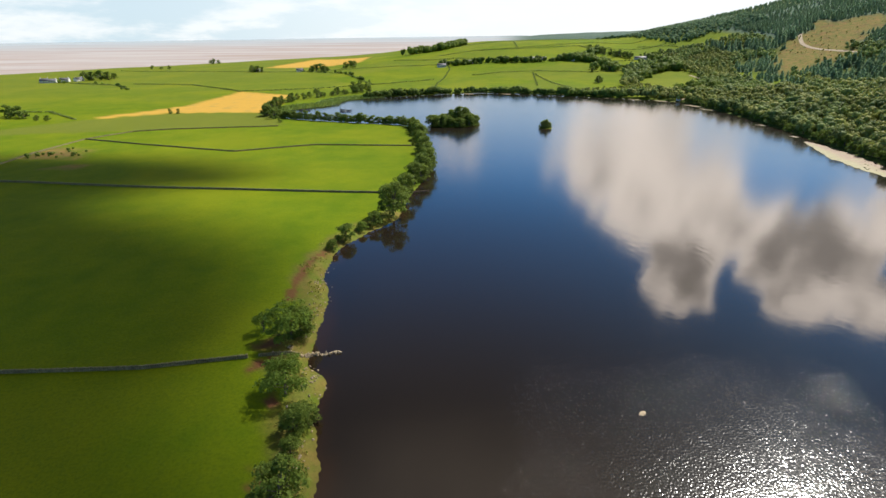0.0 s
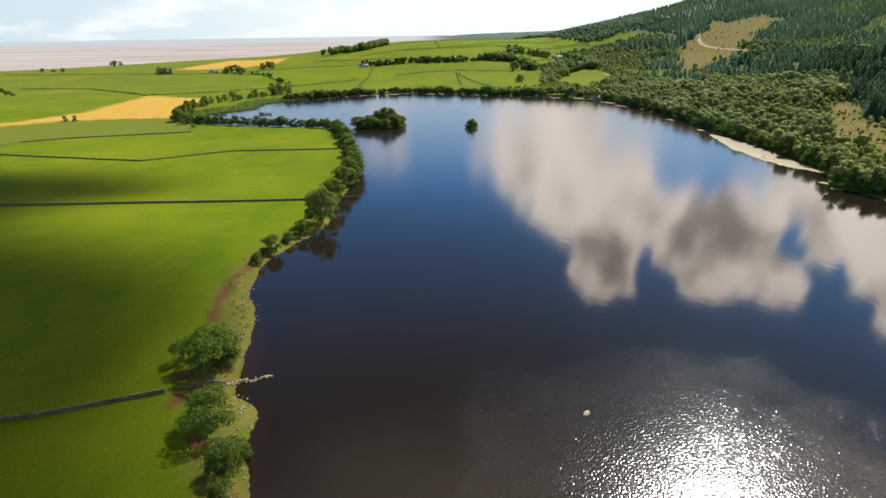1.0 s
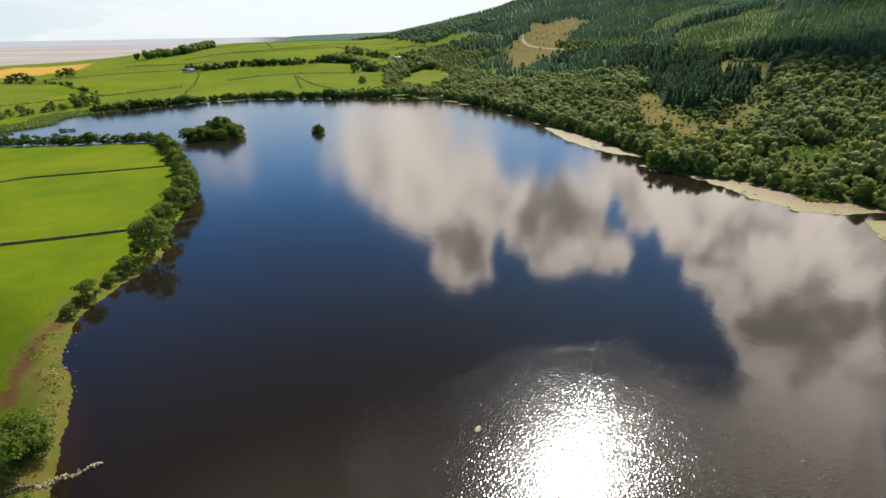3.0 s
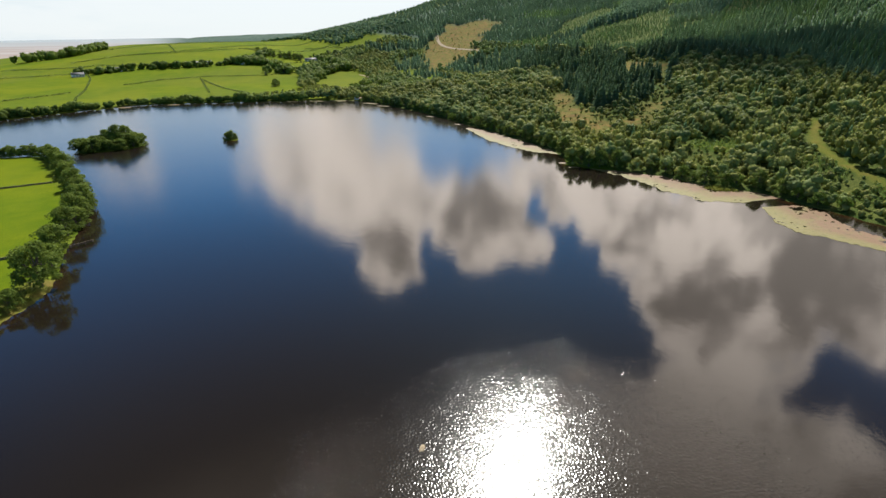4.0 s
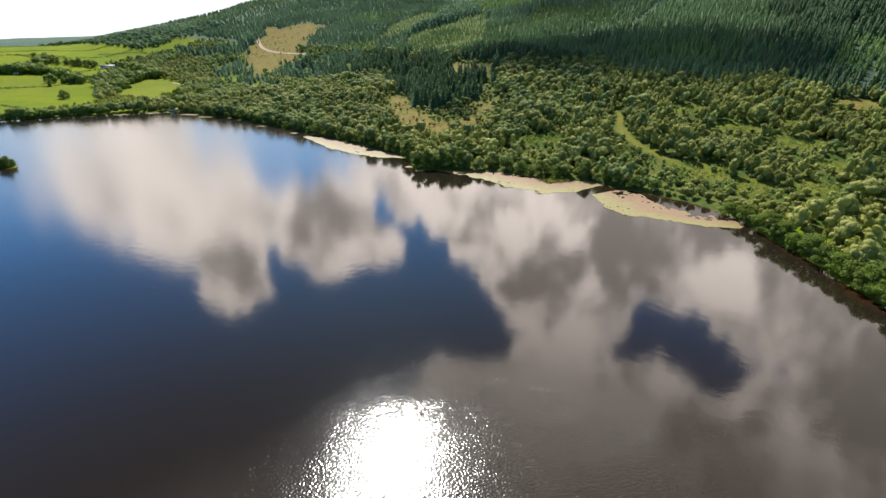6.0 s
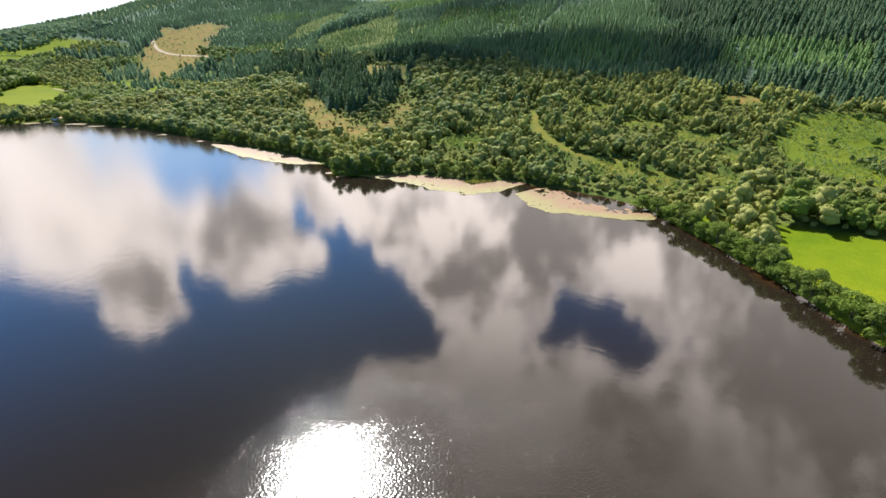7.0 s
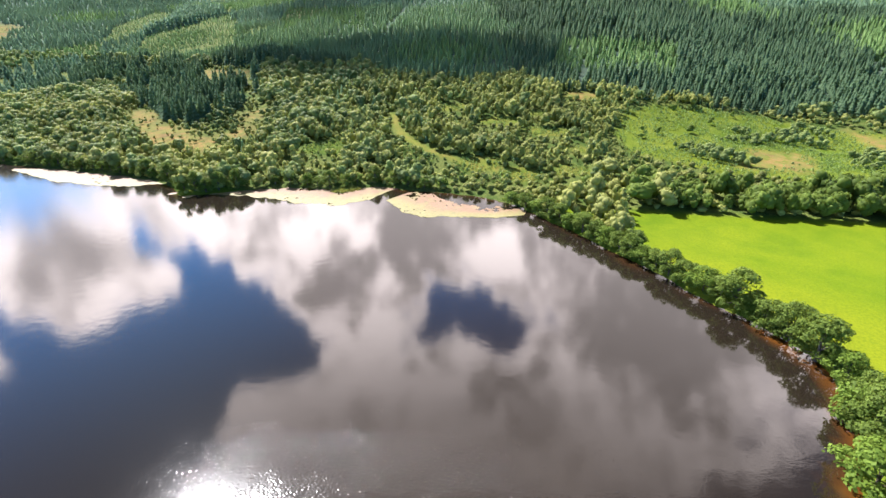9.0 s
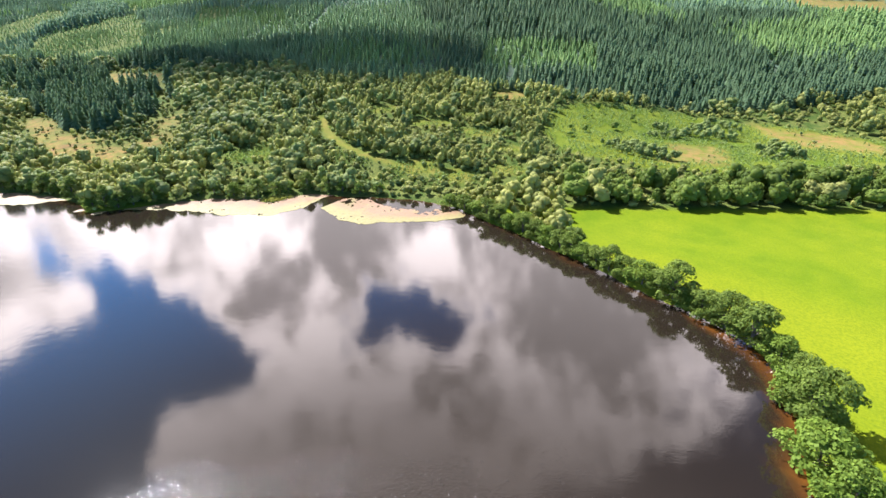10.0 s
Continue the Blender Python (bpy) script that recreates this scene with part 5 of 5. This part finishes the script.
for cx, cy, sx, sy, count in [(-22.5, 57, 0.9, 2.5, 26), (-27, 80, 1.0, 1.5, 12), (-31, 87, 1.8, 1.0, 16), (-30, 104, 0.7, 7, 60), (-32.6, 122, 0.7, 8, 50), (-25, 77.5, 0.8, 1.2, 16), (-25, 72, 0.8, 2, 12), (-23, 66, 0.5, 6, 10), (-25, 79, 0.5, 3, 8), (104, -22.5, 1.6, 0.8, 9), (74, -13, 1.5, 0.6, 6)]:
    for i in range(count):
        x, y = cx + rng.normal() * sx, cy + rng.normal() * sy
        k = rng.uniform(0.08, 0.26)
        ob = new("boulder", ROCKS[i % 5])
        ob.matrix_world = pose(x, y, max(ground_z(x, y), -0.15) + 0.1 * k, *rng.uniform(0, 360, 3)) @ Matrix.Diagonal((k * 1.2, k, k, 1))
        tagged(ob, "pale grey boulder on the lake shore", "boulder", "shore boulders")
# rock added as a stand-in for a small white splash of ripples
awash = new("boulder", ROCKS[2])
awash.matrix_world = pose(33.6, 67.8, 0.02, 0, 0, 40) @ Matrix.Diagonal((0.8, 0.45, 0.25, 1))
tagged(awash, "pale rock standing in for a white splash on open lake water", "boulder")


# ---- bank grass and scrub on the pasture shore, reeds in the inlet ----
def tufts(name, spots, tall, size, mat, label, category="grass"):
    r = np.random.default_rng(len(spots))
    k = 7
    p = np.repeat(spots, k, 0) + r.normal(size=(len(spots) * k, 2)) * 0.35
    z = np.maximum(height(p[:, 0], p[:, 1]), 0) + r.uniform(0.15, 1.0, len(p)) * tall
    v, f = leaf_quads(np.column_stack([p, z]), r.normal(size=(len(p), 3)) * (1, 1, 0.5), size, r)
    return tagged(new(name, mesh_from(name, v, f, mat, tone=np.repeat(r.uniform(0, 1, len(p)), 4))), label, category, kind="stuff")


p = scatter(-46, -14, 44, 172, 1.5)
d = lake_distance(p[:, 0], p[:, 1])
tufts("bank_grass", p[(d > 1.2) & (d < 4.6 + 3.0 * vnoise(p[:, 0] / 4, p[:, 1] / 4, 5)) & (vnoise(p[:, 0] / 3, p[:, 1] / 3, 15) > -0.15)], 0.5, 0.26, M_BANK, "rank yellow-green grass and herbs on the bank")
p = scatter(-170, -60, 440, 580, 2.2)
d = lake_distance(p[:, 0], p[:, 1])
tufts("reeds", p[(d > -5) & (d < 16)], 1.6, 0.6, M_FERN, "pale green reeds fringing the inlet", "reeds")
p = scatter(198, 214, 106, 124, 0.8)
tufts("reeds", p[np.hypot((p[:, 0] - 206) / 4.2, (p[:, 1] - 114.5 + 0.5 * (p[:, 0] - 206)) / 4.6) < 1 + 0.2 * vnoise(p[:, 0] / 2, p[:, 1] / 2, 7)], 0.9, 0.34, M_BANK, "olive-green clump of reeds beside a lily bed", "reeds")
p = scatter(220, 365, -5, 105, 1.9)
tufts("bracken", p[(clearing(p[:, 0], p[:, 1]) > 0.5) & (p[:, 0] < 335) & (vnoise(p[:, 0] / 5, p[:, 1] / 5, 6) > -0.2)], 1.0, 0.36, M_FERN, "bright green bracken in small clearings", "bracken")
p = scatter(240, 372, -200, 12, 2.4)
sel = (inside(p[:, 0], p[:, 1], BRACKEN, 1) > 0.5) & (vnoise(p[:, 0] / 6, p[:, 1] / 6, 6) > -0.35) & (np.maximum(inside(p[:, 0], p[:, 1], DRY[0], 9), inside(p[:, 0], p[:, 1], DRY[1], 9)) < rng.uniform(0.1, 0.9, len(p)))
tufts("bracken", p[sel], 1.3, 0.42, M_FERN, "bright green bracken on an open slope", "bracken")
p = scatter(205, 330, 30, 160, 2.3)
sel = (inside(p[:, 0], p[:, 1], GLADE, 1) > 0.5) | (strip_distance(p[:, 0], p[:, 1], PATH_STRIP) < 15) & (strip_distance(p[:, 0], p[:, 1], PATH_STRIP) > 1.7) & (vnoise(p[:, 0] / 9, p[:, 1] / 9, 8) > 0.0)
tufts("bracken", p[sel], 1.1, 0.55, M_FERN, "bright green bracken beside a grassy track", "bracken")


# ---- farms and small buildings ----
def box_mesh(name, x0, x1, y0, y1, z0, z1, mat):
    v = [(x0, y0, z0), (x1, y0, z0), (x1, y1, z0), (x0, y1, z0), (x0, y0, z1), (x1, y0, z1), (x1, y1, z1), (x0, y1, z1)]
    f = [(0, 3, 2, 1), (4, 5, 6, 7), (0, 1, 5, 4), (1, 2, 6, 5), (2, 3, 7, 6), (3, 0, 4, 7)]
    return mesh_from(name, v, f, mat)


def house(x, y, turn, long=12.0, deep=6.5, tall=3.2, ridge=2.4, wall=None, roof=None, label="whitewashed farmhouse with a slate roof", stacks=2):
    root = empty("farmhouse", x, y, ground_z(x, y) - 0.2)
    root.rotation_euler = (0, 0, radians(turn))
    a, b = long / 2, deep / 2
    wv = [(-a, -b, 0), (a, -b, 0), (a, b, 0), (-a, b, 0), (-a, -b, tall), (a, -b, tall), (a, b, tall), (-a, b, tall), (-a, 0, tall + ridge), (a, 0, tall + ridge)]
    wf = [(0, 1, 5, 4), (2, 3, 7, 6), (1, 2, 6, 5), (3, 0, 4, 7), (5, 6, 9, 9), (7, 4, 8, 8)]
    bm = bmesh.new()
    vs = [bm.verts.new(p) for p in wv]
    for f in wf:
        bm.faces.new([vs[i] for i in dict.fromkeys(f)])
    me = bpy.data.meshes.new("wall")
    bm.to_mesh(me)
    bm.free()
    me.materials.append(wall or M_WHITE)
    part("wall", me, root)
    o, t = 0.35, 0.18
    for s, name in ((-1, "roof"), (1, "roof")):
        e = np.array([(-a - o, s * (b + o), tall - 0.25), (a + o, s * (b + o), tall - 0.25), (a + o, 0, tall + ridge + 0.05), (-a - o, 0, tall + ridge + 0.05)])
        v = np.concatenate([e, e + (0, 0, t)])
        part("roof", mesh_from("roof", v, [(0, 3, 2, 1), (4, 5, 6, 7), (0, 1, 5, 4), (1, 2, 6, 5), (2, 3, 7, 6), (3, 0, 4, 7)], roof or M_SLATE), root)
    for cx in (-a + 0.5, a - 0.5)[:stacks]:
        stack = part("chimney", box_mesh("chimney", cx - 0.35, cx + 0.35, -0.35, 0.35, tall + ridge - 0.5, tall + ridge + 0.9, wall or M_WHITE), root)
        part("chimney_pot", mesh_from("chimney_pot", *tube([(cx, 0, tall + ridge + 0.88), (cx, 0, tall + ridge + 1.35)], [0.14, 0.11], 8), M_POT), stack, "red clay chimney pot")
    for i in range(max(2, int(long / 3))):
        wx = -a + long * (i + 0.5) / max(2, int(long / 3))
        bars = [((wx - 0.55, 0, 0.85), (wx - 0.55, 0, 2.25)), ((wx + 0.55, 0, 0.85), (wx + 0.55, 0, 2.25)), ((wx - 0.55, 0, 0.88), (wx + 0.55, 0, 0.88)), ((wx - 0.55, 0, 2.22), (wx + 0.55, 0, 2.22)), ((wx - 0.55, 0, 1.55), (wx + 0.55, 0, 1.55))]
        w = part("window", mesh_from("window", *joined([tube([np.add(p, (0, -b - 0.02, 0)), np.add(q, (0, -b - 0.02, 0))], [0.07, 0.07], 4) for p, q in bars]), M_SLATE), root, "dark window frame with a transom")
        part("pane", box_mesh("pane", wx - 0.5, wx + 0.5, -b - 0.03, -b + 0.05, 0.9, 2.2, M_GLASS), w, "dark window pane")
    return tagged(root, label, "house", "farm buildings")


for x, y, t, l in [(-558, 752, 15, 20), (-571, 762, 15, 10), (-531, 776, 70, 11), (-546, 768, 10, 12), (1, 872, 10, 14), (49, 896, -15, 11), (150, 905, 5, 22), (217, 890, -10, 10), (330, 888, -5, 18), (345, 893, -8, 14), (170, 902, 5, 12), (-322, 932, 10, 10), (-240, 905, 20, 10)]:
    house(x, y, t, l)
house(221, 484, 60, 5, 3.5, 1.9, 0.9, M_WHITE, M_WHITE, "small white boathouse on the lake shore", 0)


# gravel tracks on the hill and by the lake
def track(line, width, label):
    line = spline(np.array(line + line[::-1][1:-1], float), 6)[: 6 * (len(line) - 1) + 1]
    d = np.gradient(line, axis=0)
    d /= np.linalg.norm(d, axis=1, keepdims=True)
    o = np.stack([-d[:, 1], d[:, 0]], 1) * width / 2
    l, r = line + o, line - o
    n = len(line)
    v = np.concatenate([np.column_stack([q, height(q[:, 0], q[:, 1]) + 0.25]) for q in (l, line, r)])
    i = np.arange(n - 1)
    f = np.concatenate([np.stack([i, i + 1, i + n + 1, i + n], 1), np.stack([i + n, i + n + 1, i + 2 * n + 1, i + 2 * n], 1)])[:, ::-1]
    return tagged(new("track", mesh_from("track", v, f, M_TRACK, True)), label, "track", kind="structure")


track([(575, 872), (545, 822), (528, 784), (521, 740), (523, 702), (523, 646)], 5, "pale gravel forest track over a felled slope")
track([(222, 484), (262, 530), (312, 600), (334, 671), (338, 720)], 3.5, "pale farm track beside a meadow")


# ---- the fence running into the lake, and the rafts in the inlet ----
fence = tagged(empty("fence", -27, 195.2, 0), "weathered post-and-rail fence running out into the lake", "fence")
for i in range(12):
    x, y = 21.0 * i / 11, 6.0 * i / 11
    part("post", box_mesh("post", x - 0.13, x + 0.13, y - 0.13, y + 0.13, -1.5, 1.05, M_BARK), fence)
for z in (0.45, 0.9):
    part("rail", mesh_from("rail", *tube([(0, 0, z), (10, 2.85, z - 0.05), (21.4, 6.1, z)], [0.15, 0.15, 0.15], 4), M_BARK), fence)


def raft(x, y, turn):
    root = tagged(empty("raft", x, y, 0), "dark weathered wooden raft moored in the inlet", "raft", "rafts")
    root.rotation_euler = (0, 0, radians(turn))
    for i in range(14):
        part("plank", box_mesh("plank", -5 + i * 0.72, -4.34 + i * 0.72, -1.6, 1.6, 0.35, 0.45, M_WOOD), root)
    for sx in (-4.6, 0, 4.6):
        for sy in (-1.3, 1.3):
            part("post", mesh_from("post", *tube([(sx, sy, -1.5), (sx, sy, 1.9)], [0.16, 0.14], 7), M_WOOD), root)
    part("side_board", box_mesh("side_board", -4.8, -0.4, -1.45, -1.35, 0.5, 1.5, M_WOOD), root)
    part("side_board", box_mesh("side_board", 1.0, 4.8, -1.45, -1.35, 0.5, 1.2, M_WOOD), root)


raft(-122, 460, 15)
raft(-84, 453, -10)

# gorse and rushes on the rough mound in the pasture
p = scatter(-240, -190, 255, 306, 3.2)
sel = (inside(p[:, 0], p[:, 1], [(-232, 268), (-229, 300), (-200, 286), (-194, 262)], 2) > 0.5) & (rng.uniform(0, 1, len(p)) < 0.28)
wood("gorse", p[sel], rng.uniform(0.8, 2.0, sel.sum()), LOW, M_TREE, "dark gorse bushes on a dry brown mound", "gorse", 0.4)

# trees behind the shore farm
for x, y, k in [(-518, 786, 1.5), (-508, 792, 1.7), (-500, 796, 1.5), (-492, 798, 1.3), (-524, 792, 1.1)]:
    plant("far", x, y, k, 0.9, FIELD_TREES)
